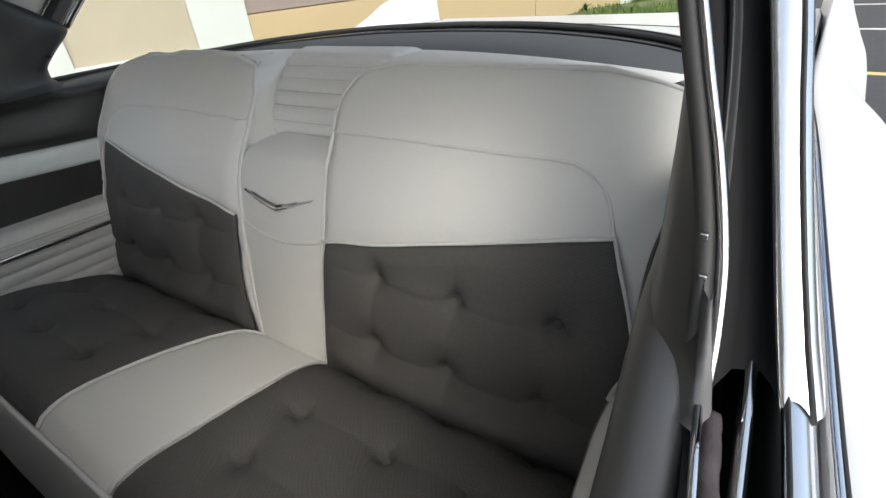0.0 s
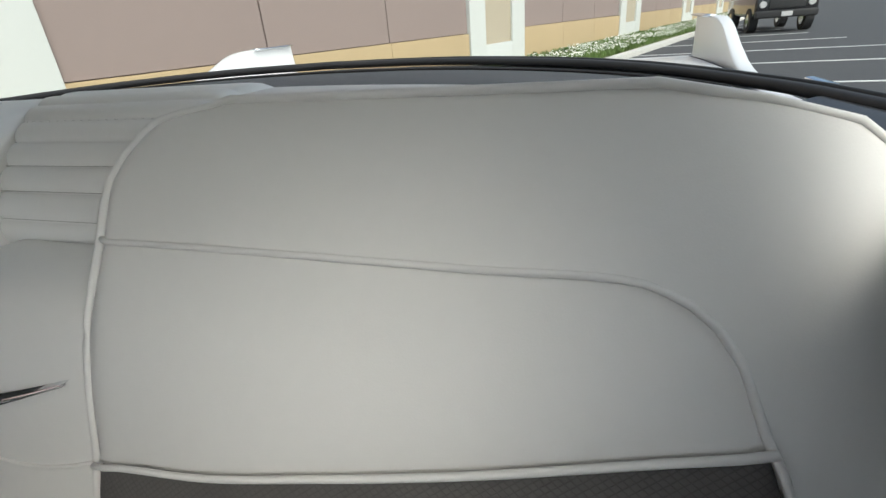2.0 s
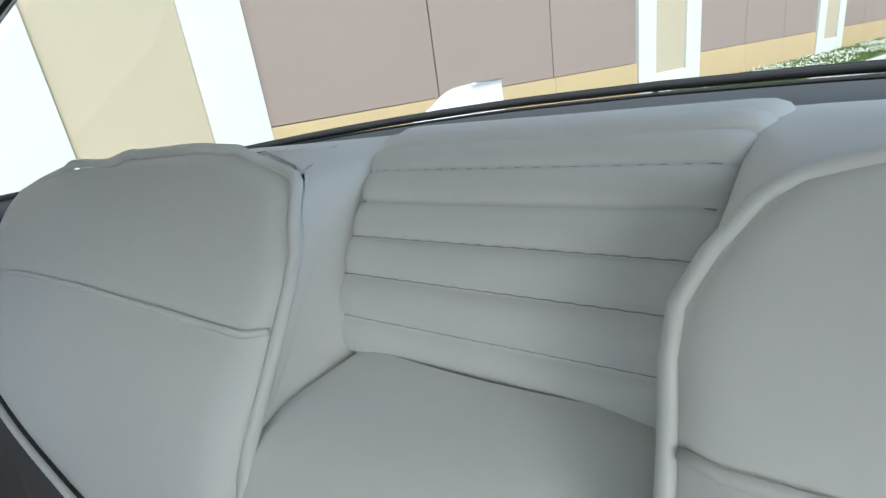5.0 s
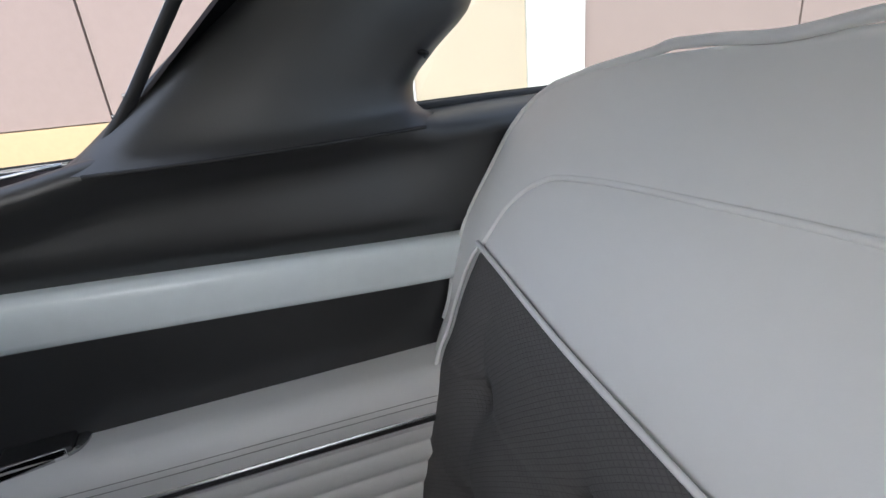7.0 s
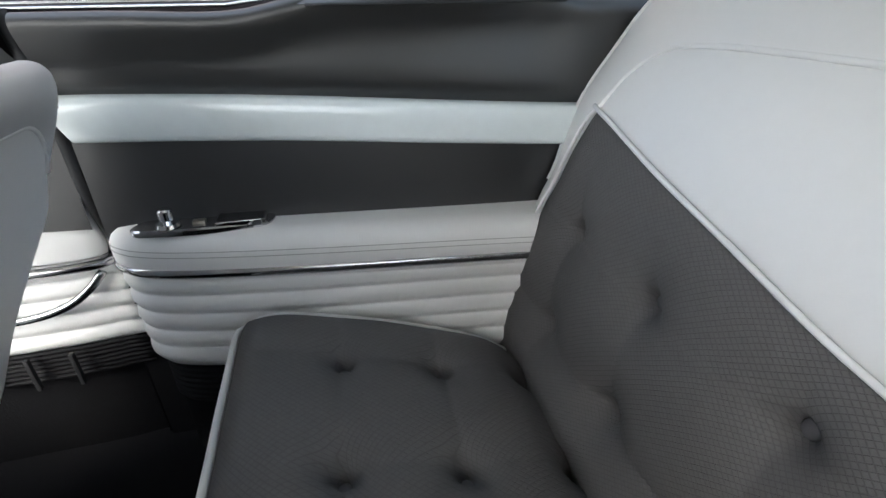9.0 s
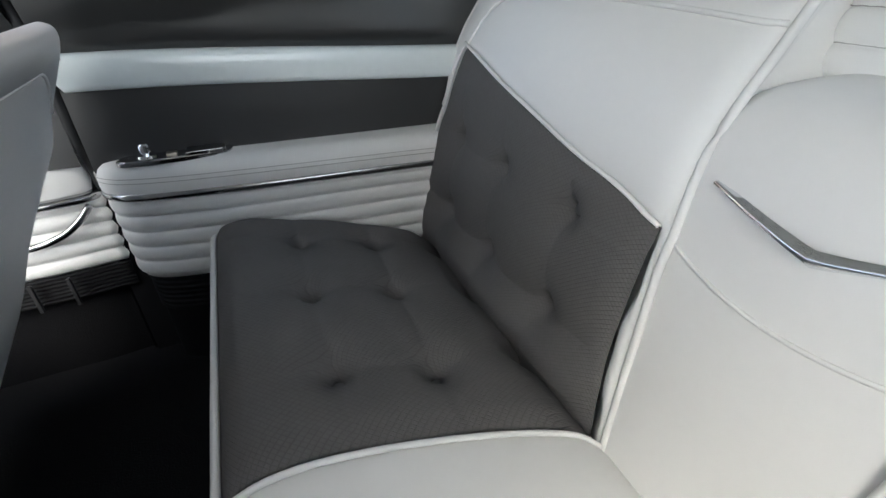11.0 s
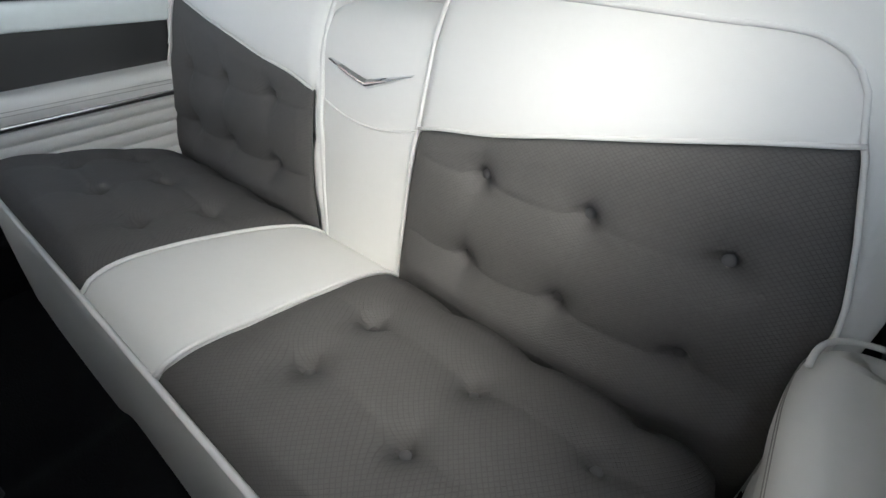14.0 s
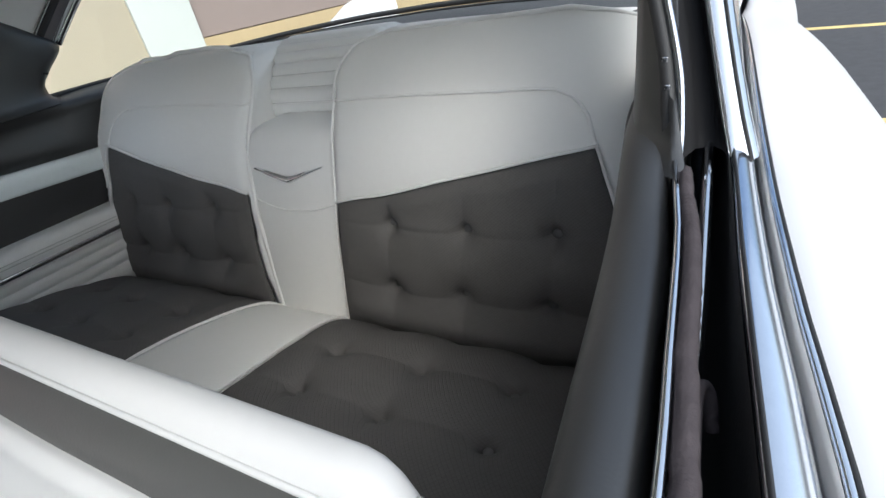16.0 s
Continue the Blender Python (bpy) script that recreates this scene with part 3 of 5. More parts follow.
def seat_cushion(seat):
    """Bench cushion: white body, two tufted charcoal inserts, piping and the sloping front."""
    rows = []
    ys = list(np.linspace(0.03, -0.386, 30))
    for y in ys:
        w = cush_out(y)
        xs = [w * (i / 40 - 1) for i in range(81)]
        row = [(-w - 0.002, y, cushion_height(w, y) - 0.05)] + [(x, y, cushion_height(x, y) - 0.006 - 0.045 * max(0, min(1, (abs(x) - cush_split(y)) / 0.012)) * max(0, min(1, (w - 0.008 - abs(x)) / 0.012)) * min(1, (y + 0.386) / 0.012)) for x in xs] + [(w + 0.002, y, cushion_height(w, y) - 0.05)]
        rows.append(row)
    edge = rows[-1]
    for dy, dz in ((-0.004, -0.010), (-0.009, -0.035), (-0.018, -0.12), (-0.026, -0.20), (-0.034, -0.29)):
        rows.append([(x * (1 + 0.01 * dz), y + dy + 0.003 * noise.noise((x * 5, dz * 6, 0)), z + dz) for x, y, z in edge])
    body = part("seat_cushion", sheet(rows), VINYL, seat, "white vinyl bench cushion with piped front edge")
    rows = []
    for y in np.linspace(0.02, -0.384, 30):
        c = cush_split(y)
        row = []
        for i in range(25):
            u = i / 12 - 1
            e = min((1 - abs(u)) * 8, 1)
            row.append((u * c, y, cushion_height(u * c, y) + 0.004 * e + 0.002 * (1 - u * u) - 0.003))
        rows.append(row)
    part("center_panel", sheet(rows), VINYL, body, "plain white vinyl centre panel")
    for s in (-1, 1):
        deep = 1.0 if s > 0 else 1.2
        rows = []
        for j in range(121):
            v = j / 120
            y = 0.022 - 0.406 * v
            a, b = cush_split(y) + 0.003 - (0.005 if s < 0 else 0.0), cush_out(y) - 0.006 + (0.010 * max(0.0, min(1.0, (y + 0.30) / 0.08)) if s > 0 else 0.0)
            row = []
            for i in range(155):
                u = i / 154
                x = a + (b - a) * u
                e = min((1 - v) * 16, min(u, 1 - u) * 16, 1)
                d = tuft(x, y, CB, CUSH_FOLDS) * deep
                bulge = 0.008 * (0.5 - 0.5 * math.cos(2 * math.pi * u)) ** 0.5
                wob = 0.0012 * noise.noise((x * 25 * s, y * 25, 2.0))
                row.append((x, y, cushion_height(x, y) + (0.012 * e ** 0.5 + bulge * e) * min(1.0, max(0.0, (0.025 - y) / 0.08)) - 0.004 - d * e + wob))
            rows.append(row)
        part("cloth_insert", side(sheet(rows), s), CLOTH, body, "charcoal woven cloth insert with tufted buttons")
        for bx, by in CB[:6]:
            z = cushion_height(bx, by) + 0.0125 - tuft(bx, by, CB, CUSH_FOLDS) * deep + (0.0140 if s > 0 else 0.0165)
            button(bx * s, by, z, (0, -0.1, 1), body)
        path = [(cush_split(y) - (0.005 if s < 0 else 0.0), y, cushion_height(cush_split(y), y) + 0.003) for y in np.linspace(0.01, -0.384, 30)]
        part("panel_piping", side(tube(path, 0.0033), s), VINYL, body)
    path = [(cush_out(y), y, cushion_height(cush_out(y), y)) for y in np.linspace(0.0, -0.36, 20)]
    w = cush_out(-0.386)
    path += [(w - 0.004, -0.378, cushion_height(w, -0.378)), (w - 0.018, -0.387, cushion_height(w - 0.02, -0.386))]
    path += [(x, -0.388, cushion_height(x, -0.386) + 0.001 + 0.0012 * noise.noise((x * 11, 0, 4))) for x in np.linspace(w - 0.04, -w + 0.04, 60)]
    path += [(-x, y, z) for x, y, z in path[21::-1]]
    path = path[17:]
    part("edge_piping", tube(path, 0.0045), VINYL, body)


def back_panel(seat):
    """White panel behind the halves, curving back into the tray behind their tops."""
    prof = [(0.200, 0.90), (0.225, 0.95), (0.248, 1.00), (0.266, 1.026), (0.286, 1.043), (0.310, 1.052), (0.345, 1.056), (0.372, 1.055), (0.377, 1.045)]
    prof = [(p.y, p.z) for p in dense([(0, a, b) for a, b in prof], 4)]
    rows = []
    for y, z in prof:
        narrow = max(0.0, min(1.0, (z - 0.97) / 0.06))
        up = z - 0.004
        row = []
        for i in range(-30, 31):
            q = abs(i) / 30
            x = (0.655 - (0.010 if i > 0 else 0.14) * narrow) * i / 30
            far = 0.178 - 0.265 * x * x
            drop = 0.030 * max(0.0, (q - 0.965) / 0.035) if i > 0 else 0.030 * q ** 3
            sink = 0.003 + 0.007 * q * q if i > 0 else 0.0
            row.append((x, 0.20 + (y - 0.20) * far / 0.177, up - drop - sink))
        rows.append(row)
    part("back_panel", shell(sheet(rows), 0.006), VINYL, seat, "white vinyl panel and tray behind the backrest")


rear_seat = thing("rear_bench", "white vinyl and charcoal cloth tufted rear bench seat", "car seat")
for s in (1, -1):
    backrest(s, rear_seat)
    collar(s, rear_seat)
center_back(rear_seat)
pleated_bolster(rear_seat)
seat_cushion(rear_seat)
back_panel(rear_seat)


# ---- side trim, armrests ----
wall_x = spline([(-1.6, 0.800), (-0.60, 0.760), (-0.536, 0.748), (-0.30, 0.727), (0.10, 0.694), (0.60, 0.66)])
pad_out = spline([(-1.6, 0.745), (-0.50, 0.7400), (-0.435, 0.7375), (-0.348, 0.7340), (-0.24, 0.7240), (0.0, 0.722), (0.5, 0.72)])
pad_in = spline([(-1.6, 0.722), (-0.55, 0.711), (-0.46, 0.707), (-0.31, 0.698), (-0.139, 0.685), (0.1, 0.682), (0.5, 0.68)])
rail_z = spline([(-1.6, 0.892), (-0.536, 0.885), (0.10, 0.849), (0.5, 0.83)])


def along(y0, y1, n, extra=lambda y: 0.0):
    return [(wall_x(y) + extra(y), y) for y in np.linspace(y0, y1, n)]


def quarter_trim(s):
    """Side trim beside the rear bench: padded sill, enamel rail, dark insert, armrest and pleated skirt."""
    t = thing("side_trim_panel", "black and white padded side trim with armrest beside the bench", "car trim", "side trim panels of the cabin")
    ys = np.linspace(-0.545, 0.36, 40)
    # padded sill
    rows = []
    for y in ys:
        w = wall_x(y)
        zr = rail_z(y) + 0.054
        k = max(0.0, min(1.0, (y + 0.335) / 0.13))
        top = 1.024 + 0.018 * k * k * (3 - 2 * k) - 0.003 * math.exp(-((y + 0.36) / 0.06) ** 2)
        xin = pad_in(y) - (0.002 * max(0.0, min(1.0, (-0.05 - y) / 0.2)) if s > 0 else 0.0)
        back = max(0.0, min(1.0, (y - 0.03) / 0.05))
        back_in_shift = 0.05 * max(0.0, min(1.0, (y - 0.20) / 0.08))
        seal_x = 0.737 - 0.036 * max(0.0, (y - 0.10) / 0.24) ** 1.5
        row = [(w + 0.004, zr - 0.004), (w - 0.006, zr + 0.010), (w - 0.012, zr + 0.03), (xin + 0.016, top - 0.045), (xin + 0.004, top - 0.022), (xin, top - 0.008), (xin + 0.006, top + 0.001), (xin + 0.018, top + 0.003), (pad_out(y) - 0.004, top - 0.001), (pad_out(y), top - 0.02)]
        q = xin - back_in_shift
        behind = [row[0], row[1], row[2], (q + 0.004, 0.998), (q + 0.001, 1.014), (q + 0.006, 1.027), (q + 0.4 * (seal_x - q), 1.036), (q + 0.7 * (seal_x - q), 1.041), (seal_x, 1.045), (seal_x + 0.002, 1.03)]
        row = [(a[0] + (b[0] - a[0]) * back, a[1] + (b[1] - a[1]) * back) for a, b in zip(row, behind)]
        pts = dense([(a, 0, b) for a, b in row], 3)
        rows.append([(p.x, y, p.z) for p in pts])
    part("sill_pad", side(sheet(rows), s), DARK, t, "black padded vinyl window sill")
    # enamel rail, cut slantwise at its front end
    rows = []
    for y in np.linspace(-0.536, 0.36, 30):
        w, z = wall_x(y), rail_z(y)
        o = 1.25 if s > 0 else 1.0
        f = 0.030 * max(0, 1 - (y + 0.536) / 0.03)
        rows.append([(w + 0.004, y, z), (w - 0.012 * o, y, z + 0.0005), (w - 0.0165 * o, y, z + 0.004), (w - 0.0175 * o, y - f * 0.1, z + 0.010), (w - 0.0175 * o, y - f * 0.4, z + 0.028), (w - 0.017 * o, y - f * 0.8, z + 0.045), (w - 0.014 * o, y - f * 0.95, z + 0.0515), (w - 0.008 * o, y - f, z + 0.054), (w + 0.004, y - f, z + 0.055)])
    part("enamel_rail", side(sheet(rows), s), RAIL, t, "glossy pale blue-white enamel rail")
    # dark insert
    rows = [[(wall_x(y), y, z) for z in np.linspace(0.74, rail_z(y) + 0.002, 8)] for y in np.linspace(-0.545, 0.30, 24)]
    part("dark_insert", side(sheet(rows), s), DARK, t, "flat black vinyl insert")
    # armrest plan: rounded front end, drawing in towards the bench
    plan = [(0.605, 0.10), (0.625, 0.04), (0.634, 0.0), (0.650, -0.13), (0.664, -0.25), (0.680, -0.368), (0.695, -0.45), (0.708, -0.495), (0.722, -0.522), (0.744, -0.543), (0.775, -0.552), (0.80, -0.553)]
    if s > 0:
        plan = [(0.72, 0.036), (0.685, 0.034), (0.660, 0.024), (0.645, 0.0), (0.6405, -0.05), (0.6425, -0.10), (0.650, -0.20), (0.658, -0.28), (0.673, -0.368), (0.690, -0.45), (0.706, -0.495), (0.722, -0.522), (0.744, -0.543), (0.775, -0.552), (0.80, -0.553)]
    plan = [(p.x, p.y) for p in dense([(a, b, 0) for a, b in plan], 5)]
    def dz(y):
        return -0.022 + (-0.009) * max(0, min(1, (y + 0.54) / 0.6))
    roll = [(-0.13, 0.794), (-0.08, 0.7945), (-0.03, 0.794), (-0.014, 0.790), (-0.005, 0.781), (0.0, 0.770), (0.001, 0.750), (-0.001, 0.735), (-0.003, 0.727), (-0.010, 0.724)]
    arm = part("armrest", side(sweep([(x, y, dz(y)) for x, y in plan], [(-o, z) for o, z in roll]), s), VINYL, t, "white vinyl armrest with double stitching")
    for off in (0.770, 0.762):
        p = [(x, y, dz(y)) for x, y in plan]
        bm = sweep(p, [(-0.0008, off - 0.0006), (-0.0016, off), (-0.0008, off + 0.0006)])
        part("stitching", side(bm, s), THREAD, arm)
    low_plan = plan if s < 0 else [(x + 0.014 * max(0.0, min(1.0, (y + 0.5) / 0.1)), y) for x, y in plan]
    if s > 0:
        part("piping", side(tube([(x + 0.003, y, 0.7905 + dz(y)) for x, y in plan[3:19]], 0.003), s), VINYL, arm)
    # chrome strip
    strip = [(-0.004, 0.7275), (0.000, 0.726), (0.0025, 0.722), (0.002, 0.716), (-0.001, 0.7125), (-0.005, 0.712)]
    part("chrome_strip", side(sweep([(x, y, -0.004 * (y + 0.5)) for x, y in (low_plan[:-4] if s < 0 else low_plan[24:-4])], [(-o, z - 0.006) for o, z in strip]), s), CHROME_WORN_DIM, t, "worn chrome strip toned dark for the floor reflection")
    # pleated skirt
    prof = [(-0.004, 0.708)]
    zt, n = 0.706, 5
    bottom = 0.553
    for k in range(n):
        a, b = zt - (zt - bottom) * k / n, zt - (zt - bottom) * (k + 1) / n
        for w in (0.08, 0.3, 0.5, 0.7, 0.92):
            prof.append((-0.0065 + 0.0048 * math.sin(math.pi * w) ** 0.8 - 0.003 * k / n, a + (b - a) * w))
        prof.append((-0.0085 - 0.003 * k / n, b))
    prof += [(-0.014, bottom - 0.008), (-0.03, bottom - 0.010)]
    skirt = part("pleated_skirt", side(sweep(low_plan, [(-o, z) for o, z in prof]), s), VINYL, t, "white vinyl skirt sewn in soft pleats")
    # ribbed kick strip
    prof = [(-0.022, 0.545)]
    for k in range(7):
        z = 0.542 - 0.011 * k
        prof += [(-0.020, z), (-0.017, z - 0.002), (-0.017, z - 0.006), (-0.020, z - 0.008)]
    prof += [(-0.022, 0.46)]
    part("kick_carpet", side(sweep(plan, [(0.022, 0.461), (0.022, 0.33)]), s), CARPET, t)
    part("kick_strip", side(sweep(plan, [(-o, z) for o, z in prof]), s), KICK, t, "ribbed black kick strip")
    # control plate with switch knob, ashtray lid
    plate = bmesh.new()
    outline = [(0.706, -0.490), (0.712, -0.500), (0.724, -0.503), (0.742, -0.485), (0.744, -0.40), (0.742, -0.345), (0.733, -0.326), (0.712, -0.328), (0.702, -0.345), (0.700, -0.42)]
    pts = [(p.x, p.y) for p in dense([(a, b, 0) for a, b in outline + outline[:1]], 4)][:-1]
    low = [plate.verts.new((x, y, 0.7901 + dz(y))) for x, y in pts]
    mid = [plate.verts.new((x, y, 0.7965 + dz(y))) for x, y in pts]
    top = [plate.verts.new((x + (0.722 - x) * 0.08, y + (-0.415 - y) * 0.03, 0.7988 + dz(y))) for x, y in pts]
    for a, b in ((low, mid), (mid, top)):
        for k in range(len(pts)):
            plate.faces.new((a[k], a[(k + 1) % len(pts)], b[(k + 1) % len(pts)], b[k]))
    plate.faces.new(top)
    pl = part("control_plate", side(plate, s), CHROME_WORN_DIM, arm, "dark chrome control plate")
    bm = bmesh.new()
    for r, z0, z1, r1 in ((0.015, 0.0, 0.004, 0.014), (0.006, 0.004, 0.007, 0.006), (0.0085, 0.007, 0.017, 0.0092), (0.0092, 0.017, 0.019, 0.007)):
        one = bmesh.new()
        bmesh.ops.create_cone(one, cap_ends=True, segments=20, radius1=r, radius2=r1, depth=(z1 - z0) * 1.25)
        bmesh.ops.translate(one, vec=(0.716, -0.456, 0.7765 + 1.25 * (z0 + z1) / 2), verts=one.verts)
        bm = join(bm, one)
    part("switch_knob", side(bm, s), CHROME, arm, "chrome window switch knob")
    part("crest_badge", side(box(0.715, 0.726, -0.428, -0.412, 0.773, 0.7785, 0.001), s), material("gilt_badge", (0.46, 0.42, 0.34), rough=0.3, metal=0.9), arm, "small gilt badge")
    part("ashtray_lid", side(box(0.704, 0.742, -0.398, -0.336, 0.764, 0.7785, 0.003), s), DARK, arm, "black hinged ashtray lid")
    part("lid_trim", side(box(0.7015, 0.7055, -0.398, -0.34, 0.766, 0.7790, 0.001), s), CHROME, arm)
    return t


def door_trim(s):
    """Front door trim ahead of the gap: dark panel, armrest stub, chrome strip, pocket line and pleats."""
    t = thing("door_trim_panel", "black and white front door trim with chrome strips", "car trim", "front door trim panels")
    ys = np.linspace(-1.45, -0.562, 20)
    rows = []
    for y in ys:
        w = wall_x(y)
        row = [(w + 0.004, 0.945), (w - 0.006, 0.958), (w - 0.012, 0.975), (0.718, 0.995), (0.706, 1.011), (0.702, 1.020), (0.704, 1.028), (0.716, 1.030), (pad_out(y) - 0.004, 1.026), (pad_out(y), 1.006)]
        rows.append([(p.x, y, p.z) for p in dense([(a, 0, b) for a, b in row], 3)])
    part("sill_pad", side(sheet(rows), s), DARK, t, "black padded vinyl window sill")
    rows = [[(wall_x(y) + d, y, rail_z(y) + z) for d, z in ((0.004, 0), (-0.010, 0.002), (-0.014, 0.012), (-0.014, 0.046), (-0.008, 0.057), (0.004, 0.058))] for y in np.linspace(-1.45, -0.600, 12)]
    part("enamel_rail", side(sheet(rows), s), RAIL, t, "glossy pale blue-white enamel rail")
    rows = [[(wall_x(y) + 0.004, y, z) for z in np.linspace(0.765, 0.96, 8)] for y in np.linspace(-1.45, -0.562, 12)]
    part("dark_insert", side(sheet(rows), s), DARK, t, "flat black vinyl insert")
    plan = [(0.815, -0.561), (0.800, -0.564), (0.784, -0.574), (0.775, -0.60), (0.769, -0.66), (0.766, -0.80), (0.764, -1.45)]
    plan = [(p.x, p.y) for p in dense([(a, b, 0) for a, b in plan], 5)]
    roll = [(-0.10, 0.786), (-0.03, 0.786), (-0.012, 0.782), (-0.003, 0.772), (0.0, 0.760), (0.0, 0.735), (-0.006, 0.712)]
    arm = part("armrest", side(sweep(plan, [(-o, z) for o, z in roll]), s), VINYL, t, "white vinyl door armrest")
    part("chrome_strip", side(sweep(plan[6:], [(0.004, 0.712), (-0.006, 0.709), (-0.008, 0.703), (-0.005, 0.697), (0.004, 0.694)]), s), CHROME_WORN_DIM, arm, "worn chrome strip toned dark for the floor reflection")
    prof = [(-0.006, 0.705)]
    for k in range(5):
        a, b = 0.705 - 0.028 * k, 0.705 - 0.028 * (k + 1)
        for w in (0.1, 0.5, 0.9):
            prof.append((-0.008 + 0.007 * math.sin(math.pi * w), a + (b - a) * w))
        prof.append((-0.011, b))
    skirt_plan = [(0.800, -0.556), (0.786, -0.557), (0.784, -0.575)] + [(max(x + 0.008, 0.772), y) for x, y in plan if y < -0.59]
    skirt = part("pleated_skirt", side(sweep(skirt_plan, [(-o, z) for o, z in prof]), s), VINYL, t, "white vinyl skirt sewn in soft pleats")
    pocket = [(0.783, -0.582, 0.688), (0.773, -0.606, 0.664), (0.765, -0.640, 0.645), (0.762, -0.70, 0.634), (0.760, -0.85, 0.632)]
    part("pocket_trim", side(tube(dense(pocket, 5), 0.0045, 8, 1.4), s), CHROME_WORN_DIM, skirt, "curved chrome pocket trim")
    prof = []
    for k in range(7):
        z = 0.562 - 0.008 * k
        prof += [(-0.012, z), (-0.006, z - 0.001), (-0.006, z - 0.005), (-0.012, z - 0.006)]
    prof += [(-0.03, 0.50)]
    part("kick_carpet", side(sweep(skirt_plan, [(0.03, 0.501), (0.03, 0.33)]), s), CARPET, t)
    part("kick_grille", side(sweep(skirt_plan, [(-o, z) for o, z in prof]), s), KICK, t, "ribbed dark kick grille")
    for k in range(3):
        y = -0.66 - 0.06 * k
        part("grille_bar", side(box(0.764, 0.772, y - 0.003, y + 0.003, 0.505, 0.563, 0.001), s), RUBBER, t)
    return t


for s in (-1, 1):
    quarter_trim(s)
    door_trim(s)
    gap = thing("door_weatherstrip", "black rubber weatherstrip along the front door gap", "weatherstrip", "door weatherstrips")
    path = dense([(0.735, -0.560, 1.03), (0.742, -0.553, 0.95), (0.752, -0.553, 0.88), (0.765, -0.556, 0.80), (0.802, -0.557, 0.70), (0.805, -0.557, 0.62), (0.805, -0.557, 0.57)], 4)
    part("rubber_bead", side(tube(path, 0.0085, 8, 0.8), s), RUBBER, gap)
    part("jamb", side(box(0.796, 0.83, -0.580, -0.535, 0.30, 0.98), s), KICK, gap)


# ---- front seat ----
def front_seat():
    """Front bench seen from behind: a leaning backrest with a thick white roll and a grey band."""
    t = thing("front_seat", "white vinyl front bench backrest with a grey band", "car seat")
    half = 0.672
    mid = -0.004
    roll = [(-0.524, 0.930), (-0.506, 0.945), (-0.492, 0.962), (-0.487, 0.977), (-0.491, 0.987), (-0.502, 0.991), (-0.512, 0.988), (-0.519, 0.980)]
    rear = [(-0.83, 0.40), (-0.755, 0.50), (-0.675, 0.615), (-0.580, 0.83), (-0.542, 0.90), (-0.524, 0.930)]
    band = [(-0.519, 0.980), (-0.528, 0.975), (-0.538, 0.967), (-0.543, 0.961)]
    face = [(-0.543, 0.961), (-0.549, 0.962), (-0.556, 0.957), (-0.559, 0.947), (-0.562, 0.938), (-0.572, 0.915), (-0.600, 0.85), (-0.68, 0.72), (-0.765, 0.56), (-0.83, 0.40)]
    centre = spline([(0.40, -0.83), (0.56, -0.745), (0.72, -0.66), (0.83, -0.60), (0.90, -0.565), (1.0, -0.56)])
    def bend(x, y, z):
        """Rounds the two ends of the bench off towards the middle of its thickness."""
        e = min(1.0, max(0.0, (abs(x) - half + 0.055) / 0.055))
        k = 1 - math.sqrt(1 - e * e)
        u = min(1.0, max(0.0, (z - 0.66) / 0.24))
        return (x + mid, y + (centre(z) - y) * k * 0.55, z - (0.03 + 0.03 * u * u * (3 - 2 * u)) * k)
    xs = [half * math.sin(math.pi / 2 * (1 - 2 * k / 70)) for k in range(71)]
    def loft(prof, n=4):
        pts = dense([(0, a, b) for a, b in prof], n)
        return sheet([[bend(x, p.y + 0.0015 * noise.noise((x * 7, p.z * 9, 1)), p.z) for p in pts] for x in xs])
    # roll, front panel and ends take the darkened white, as if less lit
    part("backrest_roll", loft(roll), VINYL_FRONT_DIM, t, "plump white vinyl top roll")
    part("rear_panel", loft(rear), VINYL, t, "plain white vinyl rear panel")
    part("grey_band", loft(band), GREY_BAND, t, "smooth grey vinyl band")
    part("front_panel", loft(face), VINYL_FRONT_DIM, t, "white vinyl front panel with a raised welt")
    def seam(p, r, name, mat):
        part(name, tube([bend(x, p[0], p[1]) for x in xs], r, 6), mat, t)
    seam((-0.524, 0.931), 0.003, "piping", VINYL)
    seam((-0.517, 0.938), 0.0010, "stitching", THREAD)
    seam((-0.519, 0.9805), 0.0022, "piping", VINYL_FRONT_DIM)
    # closed ends with a stitched gusset across the roll
    outline = dense([(0, a, b) for a, b in rear + roll[1:] + band[1:] + face[1:]], 3)
    for s in (-1, 1):
        rows = [[bend(s * half, p.y, p.z), bend(s * half, p.y + (centre(p.z) - p.y) * 0.6, p.z), bend(s * half, centre(p.z), p.z)] for p in outline]
        rows = [[a, (b[0] + s * 0.006, b[1], b[2]), (c[0] + s * 0.008, c[1], c[2])] for a, b, c in rows]
        part("end_cap", sheet(rows), VINYL_FRONT_DIM, t)
        for o in (0.012, 0.021):
            pts = [Vector(bend(s * (half - o), p.y, p.z + 0.0006)) for p in dense([(0, a, b) for a, b in roll[2:]], 6)]
            bm = bmesh.new()
            for a, b in list(zip(pts, pts[1:]))[::2]:
                bm = join(bm, tube([a, b], 0.0007, 4))
            part("stitching", bm, THREAD, t)
    part("seat_base", box(-0.63, 0.62, -1.35, -0.90, 0.34, 0.62, 0.05), VINYL, t)
    return t


front_seat()


